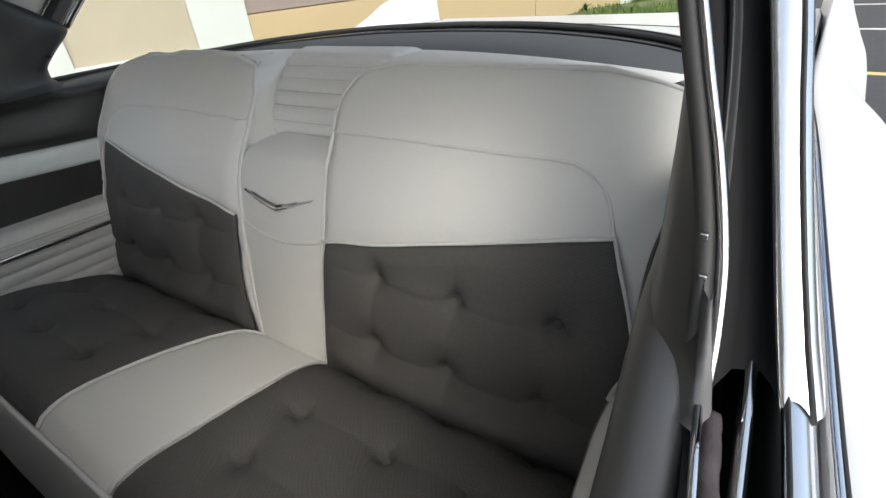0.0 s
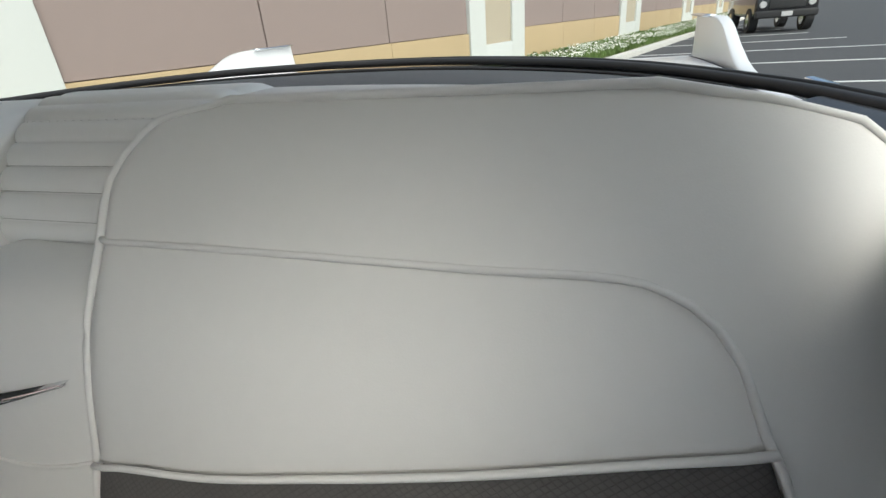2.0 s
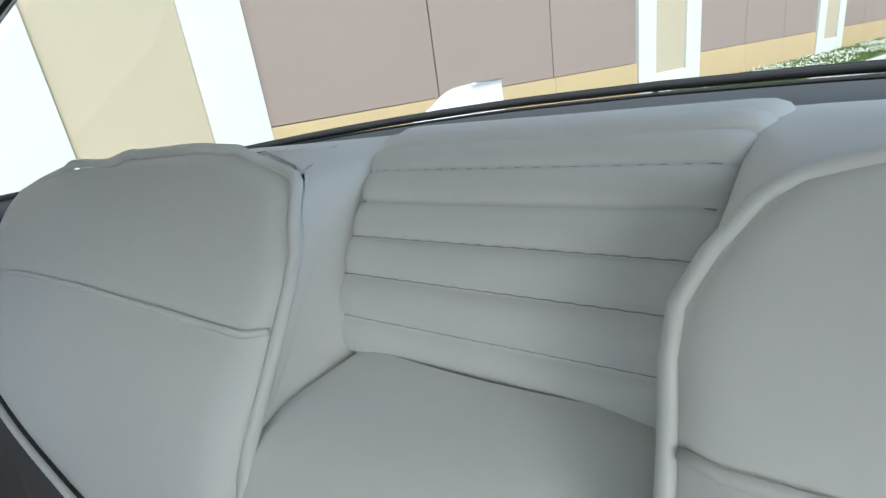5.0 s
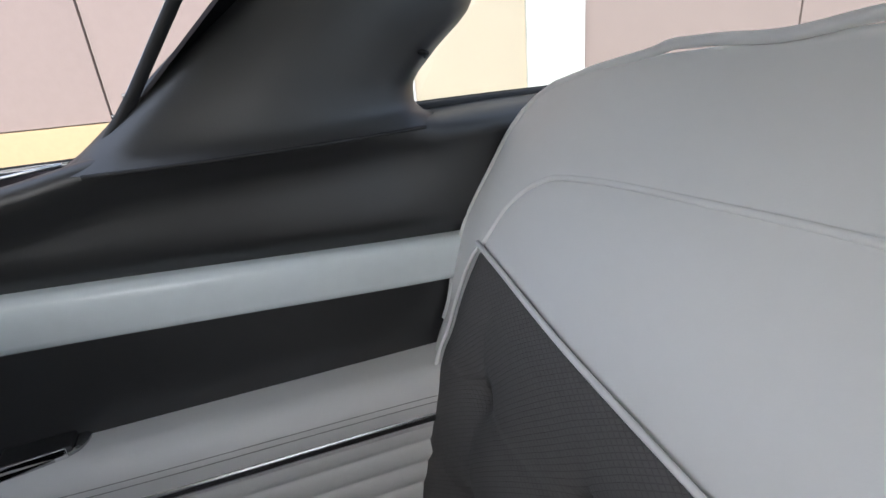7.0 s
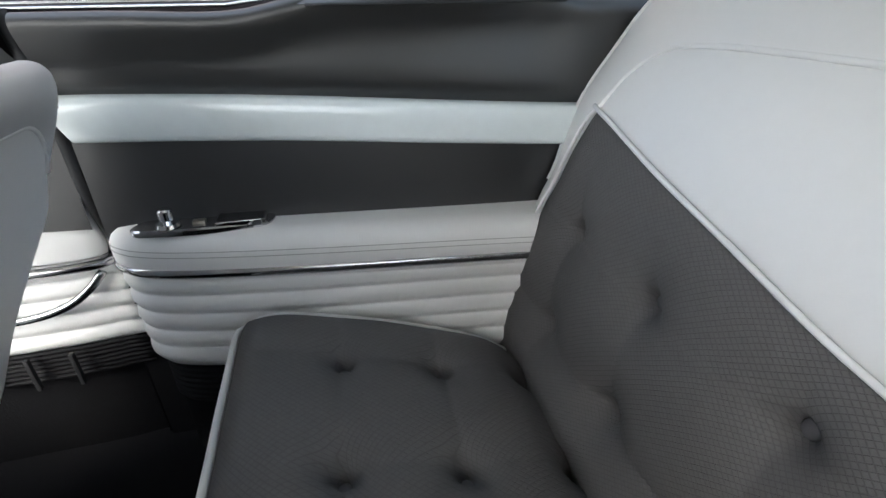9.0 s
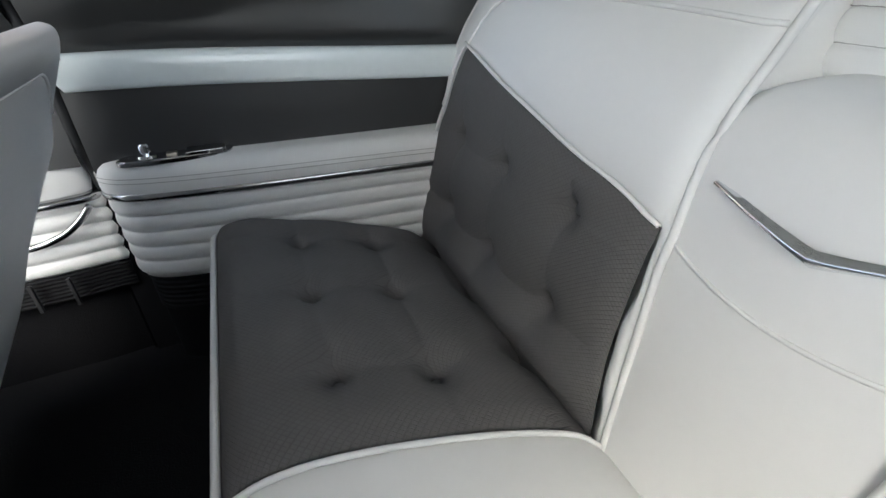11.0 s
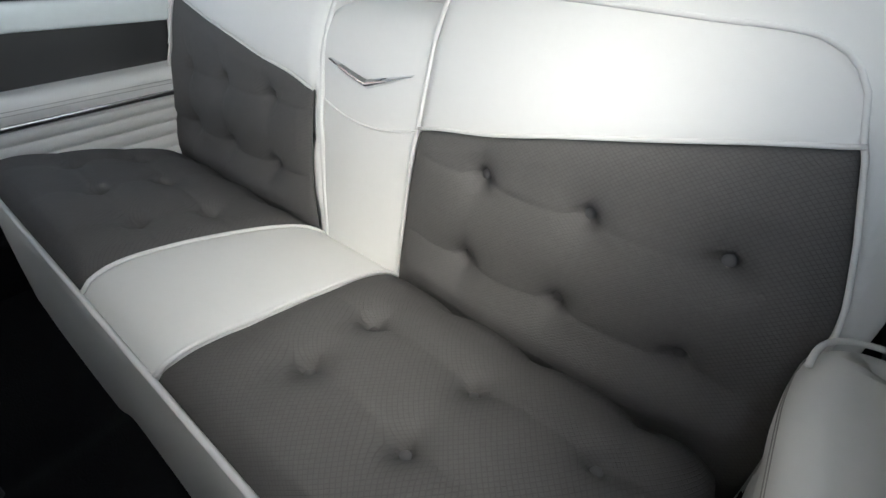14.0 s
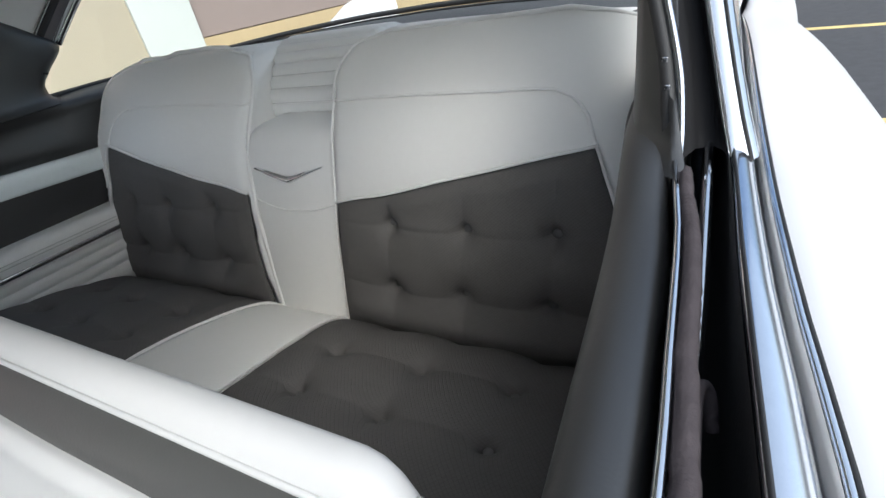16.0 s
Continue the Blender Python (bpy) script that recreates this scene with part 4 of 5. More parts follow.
# ---- pillars, roof lining, rear shelf and window ----
def pillar_trim(s):
    """Dark padded trim of a rear roof pillar: flared foot, waist at the glass, leaning back as it rises."""
    t = thing("pillar_trim", "black vinyl padded roof pillar trim", "car trim", "roof pillar trims")
    # front and rear edge (y) by height, with the surface leaning inwards
    front = spline([(1.024, -0.282), (1.032, -0.270), (1.040, -0.255), (1.055, -0.234), (1.09, -0.192), (1.16, -0.108), (1.26, 0.0), (1.36, 0.09)])
    rear = spline([(1.040, 0.085), (1.046, 0.070), (1.056, 0.063), (1.072, 0.064), (1.10, 0.089), (1.160, 0.146), (1.21, 0.080), (1.27, 0.0), (1.36, 0.09)])
    if s < 0:
        rear = spline([(1.040, 0.085), (1.046, 0.070), (1.056, 0.063), (1.072, 0.064), (1.10, 0.089), (1.156, 0.144), (1.160, 0.142), (1.198, 0.085), (1.245, 0.010), (1.262, 0.003), (1.27, 0.012), (1.36, 0.09)])
    xin = spline([(1.03, 0.700), (1.05, 0.702), (1.10, 0.704), (1.15, 0.703), (1.25, 0.690), (1.36, 0.64)])
    if s > 0:
        xin = spline([(1.03, 0.707), (1.05, 0.705), (1.09, 0.700), (1.13, 0.693), (1.17, 0.684), (1.21, 0.672), (1.36, 0.630)])
    rows = []
    for z in list(np.linspace(1.030, 1.075, 10)) + list(np.linspace(1.085, 1.265, 17)):
        a, b, x = front(z), rear(z), xin(z)
        foot = (0.005 if s < 0 else 0.002) * math.exp(-(z - 1.036) / 0.010)
        out = 0.008 * math.exp(-(z - 1.03) / 0.02)
        edge = 0.026 if s < 0 else 0.020
        row = [(x + edge + out, a + 0.004, z), (x + edge - 0.006 + out, a - 0.004, z)]
        for k in range(15):
            u = k / 14
            e = min(u, 1 - u)
            roll = 0.018 * max(0, 1 - e / 0.10) ** 2
            row.append((x + roll - foot - (0.025 if s < 0 else 0.022) * math.sin(math.pi * u) ** 0.8, a + (b - a) * u, z))
        row += [(x + 0.022, b + 0.003, z), (x + 0.028, b, z)]
        rows.append(row)
    part("foot_welt", side(tube([(x - 0.0005, y, z - 0.0005) for x, y, z in rows[0][3:-3]], 0.0022, 6), s), RUBBER, t)
    part("pad", side(sheet(rows), s), DARK, t, "black vinyl pad with a small hook hole")
    hook = [(0.703, 0.064, 1.101), (0.690, 0.066, 1.103), (0.690, 0.072, 1.101), (0.703, 0.075, 1.098)]
    if s < 0:
        part("hook", side(tube(hook, 0.0022, 6), s), RUBBER, t)
    # upper corner behind the pad: chrome moulding at the glass, grey panel, black strip, ribbed chrome clip, white panel
    def corner(k, w, proud=0.0):
        return (0.706 - 0.27 * (0.195 * k + 0.62 * w) - 0.05 * k * k - proud, 0.144 + 0.18 * k - 0.78 * w, 1.163 + 0.195 * k + 0.62 * w)
    for off, r, mat in ((0.0, 0.0032, CHROME), (0.007, 0.0035, RUBBER), (0.014, 0.003, CHROME)):
        path = [corner(k, 0.004 - off * 0.6) for k in np.linspace(-0.04, 1.1, 14)]
        part("glass_moulding", side(tube(path, r, 8), s), mat, t, "thin window moulding")
    def patch(w0, w1, proud, round_off=0.0):
        ws = np.linspace(w0, w1, 7)
        return sheet([[corner(k, w, proud + round_off * math.sin(math.pi * (w - w0) / (w1 - w0))) for w in ws] for k in np.linspace(-0.08, 1.1, 16)])
    part("pale_strip", side(patch(0.003, 0.014, -0.004, 0.002), s), RAIL, t, "pale enamel strip beside the glass")
    part("corner_panel", side(patch(0.013, 0.037, -0.003, 0.002), s), CORNER, t, "dark mauve-grey corner panel")
    part("black_strip", side(patch(0.034, 0.049, 0.002, 0.004), s), RUBBER, t)
    part("clip_strip", side(patch(0.048, 0.055, 0.001, 0.003), s), CHROME_WORN_DIM, t, "narrow ribbed chrome strip")
    part("upper_panel", side(patch(0.054, 0.30, -0.006, 0.004), s), VINYL, t, "white upper corner panel")
    return t


for s in (-1, 1):
    pillar_trim(s)

rows = []
for y in np.linspace(-1.19, 0.36, 32):
    edge = 0.60 - 0.05 * max(0, y / 0.36)
    crown = 1.425 - 0.05 * max(0, (y + 0.1) / 0.46) ** 2
    rows.append([(edge * (i / 16 - 1), y, crown - 0.085 * abs(i / 16 - 1) ** 3) for i in range(33)])
headliner = part("headliner", shell(sheet(rows), 0.01), HEADLINER)
tagged(headliner, "white perforated vinyl headliner under the roof", "headliner")

# rear shelf: dark cloth from the white tray to the sill of the wraparound glass
rim_pts = [(0.733, 0.066), (0.736, 0.14), (0.732, 0.21), (0.715, 0.31), (0.682, 0.43), (0.62, 0.535), (0.53, 0.62), (0.40, 0.69), (0.22, 0.745), (0.0, 0.765)]
rim_half = [(p.x, p.y) for p in dense([(a, b, 0) for a, b in rim_pts], 5)]
rim = rim_half + [(-x, y) for x, y in rim_half[-2::-1]]


def rim_height(y):
    return 1.041 + 0.020 * (max(0, y - 0.45) / 0.315) ** 1.4


shelf = thing("rear_shelf", "dark grey cloth parcel shelf behind the seat", "shelf")
rows = []
for u in np.linspace(0, 1, 10):
    row = []
    for x, y in rim:
        y0 = 0.374 - 0.11 * min(1, abs(x) / 0.66) ** 2
        yy = min(y0, y - 0.01)
        row.append((x * (0.955 + 0.045 * u), yy + (y - yy) * u, 1.054 + (rim_height(y) - 0.004 - 1.054) * u - 0.004 * math.sin(math.pi * u) - 0.03 * max(0.0, min(1.0, (abs(x) - 0.655) / 0.03)) * max(0.0, min(1.0, (0.37 - yy) / 0.03))))
    rows.append(row)
part("shelf_board", sheet(rows), SHELF, shelf)
part("shelf_welt", tube([(x, y, z + 0.002) for x, y, z in rows[8][14:-14]], 0.0022, 6), RUBBER, shelf, "black welt along the glass seal")
seal = [(x, y, rim_height(y) + 0.004) for x, y in rim]
bead = seal[9:]
rear_window = thing("rear_window", "wraparound rear window glass in a black rubber seal", "car window")
part("rubber_seal", tube(bead, 0.0070, 8, 0.9), RUBBER, rear_window)
part("seal_lip", tube([(x * 1.012, y * 1.012 + 0.004, z + 0.004) for x, y, z in bead], 0.0035, 6), RUBBER, rear_window)
part("chrome_reveal", tube([(x * 1.015, y * 1.020 + 0.012, z - 0.001) for x, y, z in bead], 0.004, 8), CHROME, rear_window, "thin chrome reveal moulding")
top_pts = [(0.728, 0.10), (0.712, 0.18), (0.690, 0.245), (0.66, 0.30), (0.62, 0.33), (0.57, 0.355), (0.50, 0.372), (0.38, 0.385), (0.22, 0.392), (0.0, 0.395)]
top_z = [1.10, 1.18, 1.245, 1.30, 1.335, 1.355, 1.37, 1.385, 1.392, 1.395]
top_half = dense([(a, b, c) for (a, b), c in zip(top_pts, top_z)], 5)
top_curve = list(top_half) + [Vector((-p.x, p.y, p.z)) for p in top_half[-2::-1]]
rows = []
for u in np.linspace(0, 1, 10):
    row = []
    for (x, y, z), q in zip(seal, top_curve):
        p = Vector((x * 1.01, y * 1.008 + 0.004, z)).lerp(q, u)
        bow = 0.05 * math.sin(math.pi * u) * min(1, max(0, y - 0.1) / 0.5)
        row.append((p.x, p.y + bow, p.z))
    rows.append(row)
pane = part("pane", sheet(rows), GLASS, rear_window, "clear curved glass pane")
pane.visible_shadow = False


# ---- car body ----
car = thing("car_body", "white painted coupe body with tail fins and chrome trim", "car body")
ridge_z = spline([(-3.4, 0.97), (-1.9, 1.02), (-0.6, 1.024), (0.1, 1.022), (0.35, 1.010), (0.6, 0.985), (0.9, 0.965), (1.2, 0.980), (1.40, 1.025), (1.54, 1.070), (1.62, 1.079), (1.93, 1.081)])
chrome_in = spline([(-1.6, 0.796), (-0.475, 0.767), (-0.39, 0.763), (-0.274, 0.760), (-0.15, 0.755), (0.6, 0.740)])
chrome_out = spline([(-1.6, 0.814), (-0.48, 0.785), (-0.38, 0.779), (-0.256, 0.775), (-0.05, 0.773), (0.6, 0.771)])
ridge_x = spline([(-3.4, 0.80), (-1.9, 0.84), (-0.6, 0.842), (0.2, 0.834), (0.6, 0.828), (1.0, 0.832), (1.3, 0.846), (1.62, 0.855), (1.93, 0.855)])


def quarter_panel(s):
    rows = []
    for y in list(np.linspace(-3.4, 0.2, 44)) + list(np.linspace(0.26, 1.93, 40)):
        rx, rz = ridge_x(y), ridge_z(y)
        inner = chrome_out(y) + 0.003 if y < 0.55 else chrome_out(0.55) + 0.003 + 0.055 * min(1, (y - 0.55) / 0.9)
        deck = 0.985 if y < 0.25 else 0.985 - 0.06 * min(1, (y - 0.25) / 0.6)
        k = min(1.0, max(0.0, (y - 0.8) / 0.8))
        out = [(inner, deck), (inner + 0.001, deck + (rz - deck) * 0.6), (inner + 0.002, rz - 0.010), (inner + 0.007, rz - 0.002), (rx - 0.012, rz + 0.0 * k),
               (rx + 0.012, rz - 0.004), (rx + 0.040, rz - 0.030), (rx + 0.074, rz - 0.080), (rx + 0.106, rz - 0.15), (rx + 0.135, rz - 0.24), (rx + 0.155, 0.62), (0.98, 0.50), (0.96, 0.34), (0.92, 0.20)]
        if k > 0:
            fin = [(inner, deck), (inner + 0.0005, deck + (rz - deck) * 0.5), (inner + 0.001, rz - 0.006), (inner + 0.004, rz), (rx, rz + 0.001),
                   (rx + 0.010, rz - 0.006), (rx + 0.026, rz - 0.05), (rx + 0.046, rz - 0.10), (rx + 0.075, rz - 0.16), (rx + 0.115, rz - 0.25), (rx + 0.145, 0.62), (0.98, 0.50), (0.96, 0.34), (0.92, 0.20)]
            out = [(a[0] + (b[0] - a[0]) * k, a[1] + (b[1] - a[1]) * k) for a, b in zip(out, fin)]
        rows.append([(p.x, y, p.z) for p in dense([(a, 0, b) for a, b in out], 3)])
    p = part("quarter_panel", side(sheet(rows), s), PAINT, car, "white painted flank rising into a tail fin")
    end = rows[-1]
    bm = bmesh.new()
    c = bm.verts.new((0.86, 2.03, 0.72))
    vs = [bm.verts.new(q) for q in end]
    for a, b in zip(vs, vs[1:]):
        bm.faces.new((a, b, c))
    part("fin_end", side(bm, s), PAINT, p)
    # added chrome strip: imitates blue sky reflected in the white fin top
    cap = [(ridge_x(y) - 0.03, y, ridge_z(y) + 0.002) for y in np.linspace(1.66, 1.915, 8)]
    part("fin_cap", side(tube(cap, 0.020, 8, 0.22), s), CHROME, p, "added chrome strip for the sky reflection on the fin top")
    # beltline: rubber channel, felt, chrome moulding, side trim strip
    flutter = random.Random(3)
    path = [(pad_out(y) + 0.0022, y, 1.0300 + 0.008 * max(0.0, min(1.0, (y + 0.335) / 0.07))) for y in np.linspace(-1.6, -0.268, 40)]
    part("inner_bead", side(tube(path, 0.0020, 6), s), CHROME, car, "thin chrome bead beside the sill pad")
    path = [(pad_out(y) + 0.0088 + 0.0004 * flutter.uniform(-1, 1) + 0.0005 * math.sin(y * 1500), y, 1.0275 + 0.0006 * flutter.uniform(-1, 1)) for y in np.linspace(-1.6, -0.262, 330)]
    part("felt_strip", side(tube(path, 0.0046, 8, 1.3), s), FELT, car, "frayed grey felt window strip")
    rows = [[(pad_out(y) + 0.012, y, 1.024), (pad_out(y) + 0.012, y, 1.00), (pad_out(y) + 0.010, y, 0.93), (chrome_in(y) - 0.002, y, 0.93), (chrome_in(y) - 0.001, y, 1.0), (chrome_in(y), y, 1.034)] for y in np.linspace(-1.6, 0.30, 30)]
    part("window_channel", side(sheet(rows), s), RUBBER, car, "deep black window channel")
    rows = []
    for y in np.linspace(-1.6, 0.55, 40):
        a, b = chrome_in(y), chrome_out(y)
        w = b - a
        rows.append([(p.x, y, p.z) for p in dense([(a, 0, 1.020), (a + 0.0005, 0, 1.034), (a + 0.15 * w, 0, 1.0370), (a + 0.45 * w, 0, 1.0365), (a + 0.75 * w, 0, 1.0325), (b - 0.001, 0, 1.0265), (b, 0, 1.018)], 3)])
    part("belt_moulding", side(sheet(rows), s), BELT, car, "polished chrome belt moulding")
    rows = [[(chrome_in(y) + 0.0012, y, 1.0365), (chrome_in(y) + 0.002, y, 1.0385), (chrome_in(y) + 0.003, y, 1.0375)] for y in np.linspace(-1.6, 0.4, 30)]
    part("dark_groove", side(sheet(rows), s), RUBBER, car)
    path = [(chrome_out(y) + 0.0065, y, ridge_z(y) + 0.0012) for y in np.linspace(-1.6, 0.55, 60)]
    part("panel_bead", side(tube(path, 0.0017, 6), s), CHROME, car, "fine chrome bead on the shoulder")
    path = [(chrome_out(y) + 0.0092, y, ridge_z(y) + 0.0004) for y in np.linspace(-1.6, 0.55, 60)]
    part("panel_groove", side(tube(path, 0.0010, 6), s), RUBBER, car)
    # rear side window, wound down into its channel: slanting chrome top frame
    path = dense([(0.741, 0.06, 1.036), (0.744, -0.10, 1.034), (0.747, -0.25, 1.027), (0.750, -0.38, 1.008), (0.752, -0.50, 0.975)], 6)
    part("window_frame", side(tube(path, 0.0036, 8, 1.8, True), s), CHROME, car, "chrome top frame of the lowered side window")
    path = dense([(0.632, -0.01, 1.33), (0.662, -0.08, 1.25), (0.6955, -0.149, 1.16), (0.711, -0.179, 1.12), (0.7235, -0.209, 1.08), (0.7285, -0.235, 1.05), (0.7295, -0.25, 1.036)], 6)
    part("pillar_bead", side(tube(path, 0.0024, 8), s), CHROME, car, "chrome bead up the pillar edge")
    hoop = dense([(0.7585, -0.437, 0.990), (0.7560, -0.431, 1.004), (0.7530, -0.432, 1.010), (0.7510, -0.440, 1.013), (0.7508, -0.460, 1.014), (0.7515, -0.50, 1.014), (0.7525, -0.62, 1.010)], 6)
    part("run_channel", side(tube(hoop, 0.0028, 8), s), FELT, car, "felt-lined glass run channel")
    # outside of the pillar: black weatherstrip channel, then the white face that sweeps up out of the belt
    black, white, drip = [], [], []
    for z in np.linspace(1.032, 1.36, 16):
        yf = -0.262 + 0.36 * (z - 1.03) / 0.33
        yr = pillar_rear(z)
        bx, ax, ox = pillar_bead_x(z), pillar_face_in(z), pillar_face_out(z)
        black.append([(bx - 0.012, yf + 0.012, z), (bx, yf + 0.006, z), (bx + 0.3 * (ax - bx), yf + 0.030, z), (bx + 0.7 * (ax - bx), yf + 0.034, z), (ax - 0.004, yf + 0.026, z), (ax, yf + 0.012, z)])
        white.append([(ax - 0.001, yf + 0.016, z), (ax, yf + 0.010, z), (ax + 0.002, yf + 0.008, z), (ox - 0.005, yf + 0.010, z), (ox - 0.001, yf + 0.016, z), (ox, yf + 0.026, z), (ox - 0.006, 0.5 * (yf + yr), z), (ox - 0.030, yr, z), (ox - 0.036, yr + 0.004, z)])
        drip.append((ox - 0.0045, yf + 0.0095, z))
    part("weatherstrip_channel", side(sheet(black), s), KICK, car, "black rubber weatherstrip channel of the pillar")
    part("pillar_moulding", side(sheet(white), s), BELT, car, "bright moulding sweeping up the outside of the roof pillar")
    part("drip_groove", side(tube(drip, 0.0011, 6), s), RUBBER, car)
    path = [(pillar_bead_x(z) - 0.0085, pillar_bead_y(z) + 0.005, z) for z in np.linspace(1.035, 1.34, 18)]
    part("pillar_rubber", side(tube(path, 0.0055, 8), s), RUBBER, car, "black rubber weatherstrip on the pillar edge")
    for z in (1.072, 1.088):
        part("trim_clip", side(box(pillar_bead_x(z) - 0.0105, pillar_bead_x(z) - 0.0065, pillar_bead_y(z) - 0.003, pillar_bead_y(z), z - 0.002, z + 0.002, 0.0008), s), CHROME_WORN_DIM, car, "small metal trim clip")


pillar_bead_x = spline([(1.036, 0.7295), (1.05, 0.7285), (1.08, 0.7235), (1.12, 0.711), (1.16, 0.6955), (1.25, 0.662), (1.33, 0.632), (1.36, 0.621)])
pillar_bead_y = spline([(1.036, -0.25), (1.05, -0.235), (1.08, -0.209), (1.12, -0.179), (1.16, -0.149), (1.25, -0.08), (1.33, -0.01), (1.36, 0.015)])
pillar_face_in = spline([(1.03, 0.760), (1.05, 0.753), (1.08, 0.744), (1.133, 0.729), (1.18, 0.7155), (1.25, 0.695), (1.36, 0.660)])
pillar_face_out = spline([(1.03, 0.777), (1.05, 0.770), (1.08, 0.761), (1.133, 0.747), (1.18, 0.7365), (1.25, 0.717), (1.36, 0.683)])
pillar_rear = spline([(1.03, 0.055), (1.07, 0.045), (1.15, 0.115), (1.36, 0.30)])
for s in (1, -1):
    quarter_panel(s)
rows = []
for u in np.linspace(0, 1, 24):
    row = []
    for i, (x, y) in enumerate(rim):
        a = Vector((x * 1.03, y * 1.025 + 0.012, rim_height(y) - 0.006))
        b = Vector((x * 1.14, 2.0 - 0.02 * abs(x), 0.94))
        e = a.lerp(b, u)
        hump = 0.018 * math.sin(math.pi * u)
        row.append((max(-0.83, min(0.83, e.x)), e.y, a.z + (0.975 - a.z) * min(1, u * 2.2) ** 0.8 + (0.94 - 0.975) * max(0, u - 0.45) / 0.55 + hump * (1 - abs(x))))
    rows.append(row)
deck = part("trunk_deck", sheet(rows), PAINT, car, "white painted trunk deck")
low, high, front = 6, len(rim) - 7, 9
gap = [rows[k][low] for k in range(23, front, -1)] + [rows[front][i] for i in range(low, high + 1)] + [rows[k][high] for k in range(front, 24)]
part("lid_gap", tube([(x, y, z + 0.0005) for x, y, z in gap], 0.0022, 6), RUBBER, car, "dark shutline of the trunk lid")
part("tail_panel", box(-0.86, 0.86, 1.99, 2.03, 0.35, 0.94, 0.01), PAINT, car)
rows = []
for y in np.linspace(-1.2, 0.40, 26):
    edge = 0.66 - 0.06 * max(0, y / 0.4)
    crown = 1.465 - 0.055 * max(0, (y + 0.1) / 0.5) ** 2
    rows.append([(edge * (i / 16 - 1), y, crown - 0.10 * abs(i / 16 - 1) ** 3.2) for i in range(33)])
part("roof", shell(sheet(rows), 0.02), PAINT, car, "white painted roof")
part("underbody", box(-0.90, 0.90, -3.38, 1.98, 0.20, 0.26), RUBBER, car)
part("firewall", box(-0.80, 0.80, -1.90, -1.84, 0.22, 0.98), DARK, car)
rows = [[(0.80 * (i / 16 - 1), y, 0.985 + 0.03 * (1 - abs(i / 16 - 1) ** 3) - 0.03 * max(0.0, (-1.9 - y) / 1.5) ** 2) for i in range(33)] for y in np.linspace(-3.4, -1.84, 14)]
part("hood", sheet(rows), PAINT, car, "plain white painted hood")
part("nose_panel", box(-0.86, 0.86, -3.43, -3.39, 0.30, 0.97, 0.01), PAINT, car)
for s in (-1, 1):
    post = dense([(0.735, -1.72, 1.0), (0.715, -1.60, 1.12), (0.68, -1.42, 1.28), (0.63, -1.21, 1.41)], 4)
    part("windscreen_post", side(tube(post, 0.018, 8), s), PAINT, car)
for x in (-0.80, 0.80):
    for y in (-2.3, 1.05):
        wheel = bmesh.new()
        bmesh.ops.create_cone(wheel, cap_ends=True, segments=40, radius1=0.36, radius2=0.36, depth=0.20)
        bmesh.ops.bevel(wheel, geom=[e for e in wheel.edges if len(e.link_faces) == 2 and any(len(f.verts) > 4 for f in e.link_faces)], offset=0.03, segments=3, affect="EDGES")
        bmesh.ops.transform(wheel, matrix=Matrix.Translation((x, y, 0.30)) @ Euler((0, math.pi / 2, 0)).to_matrix().to_4x4(), verts=wheel.verts)
        part("tyre", wheel, RUBBER, car)

carpet = thing("floor_carpet", "black cut pile carpet on the cabin floor", "carpet")
rows = []
for y in np.linspace(-1.84, -0.30, 40):
    tunnel = 0.07
    rows.append([(x, y, 0.335 + tunnel * math.exp(-(x / 0.16) ** 4) + 0.004 * noise.noise((x * 12, y * 12, 0)) + 0.03 * max(0, (y + 0.5) / 0.2)) for x in np.linspace(-0.86, 0.86, 60)])
part("carpet_sheet", sheet(rows), CARPET, carpet)
trim = dense([(-0.30, -0.62, 0.346), (-0.16, -0.60, 0.356), (-0.05, -0.585, 0.409)], 4)
part("edge_binding", tube(trim, 0.006), RUBBER, carpet)


# ---- outside ----
GROUND = -0.06
ground = part("ground", sheet([[(x, y, GROUND) for x in (-400, -60, -20, 20, 60, 400)] for y in (-400, -60, -20, 20, 60, 400)]), ASPHALT)
tagged(ground, "weathered dark asphalt parking lot", "ground", kind="structure")

HEAD = radians(19.02)
U = Vector((math.sin(HEAD), math.cos(HEAD), 0))
N = Vector((-math.cos(HEAD), math.sin(HEAD), 0))
ORIGIN = Vector((0.39, -0.05, GROUND))
WALL_D, KERB_D = 6.25, 3.70


def at_wall(s, d, z):
    """A place s along the building and d off the line through the car, z above the ground."""
    return ORIGIN + U * s + N * d + Vector((0, 0, z))


def wall_box(s0, s1, d0, d1, z0, z1, bevel=0.0):
    bm = box(s0, s1, d0, d1, z0, z1, bevel)
    m = Matrix.Translation(ORIGIN) @ Matrix(((U.x, N.x, 0, 0), (U.y, N.y, 0, 0), (0, 0, 1, 0), (0, 0, 0, 1)))
    bmesh.ops.transform(bm, matrix=m, verts=bm.verts)
    return bm


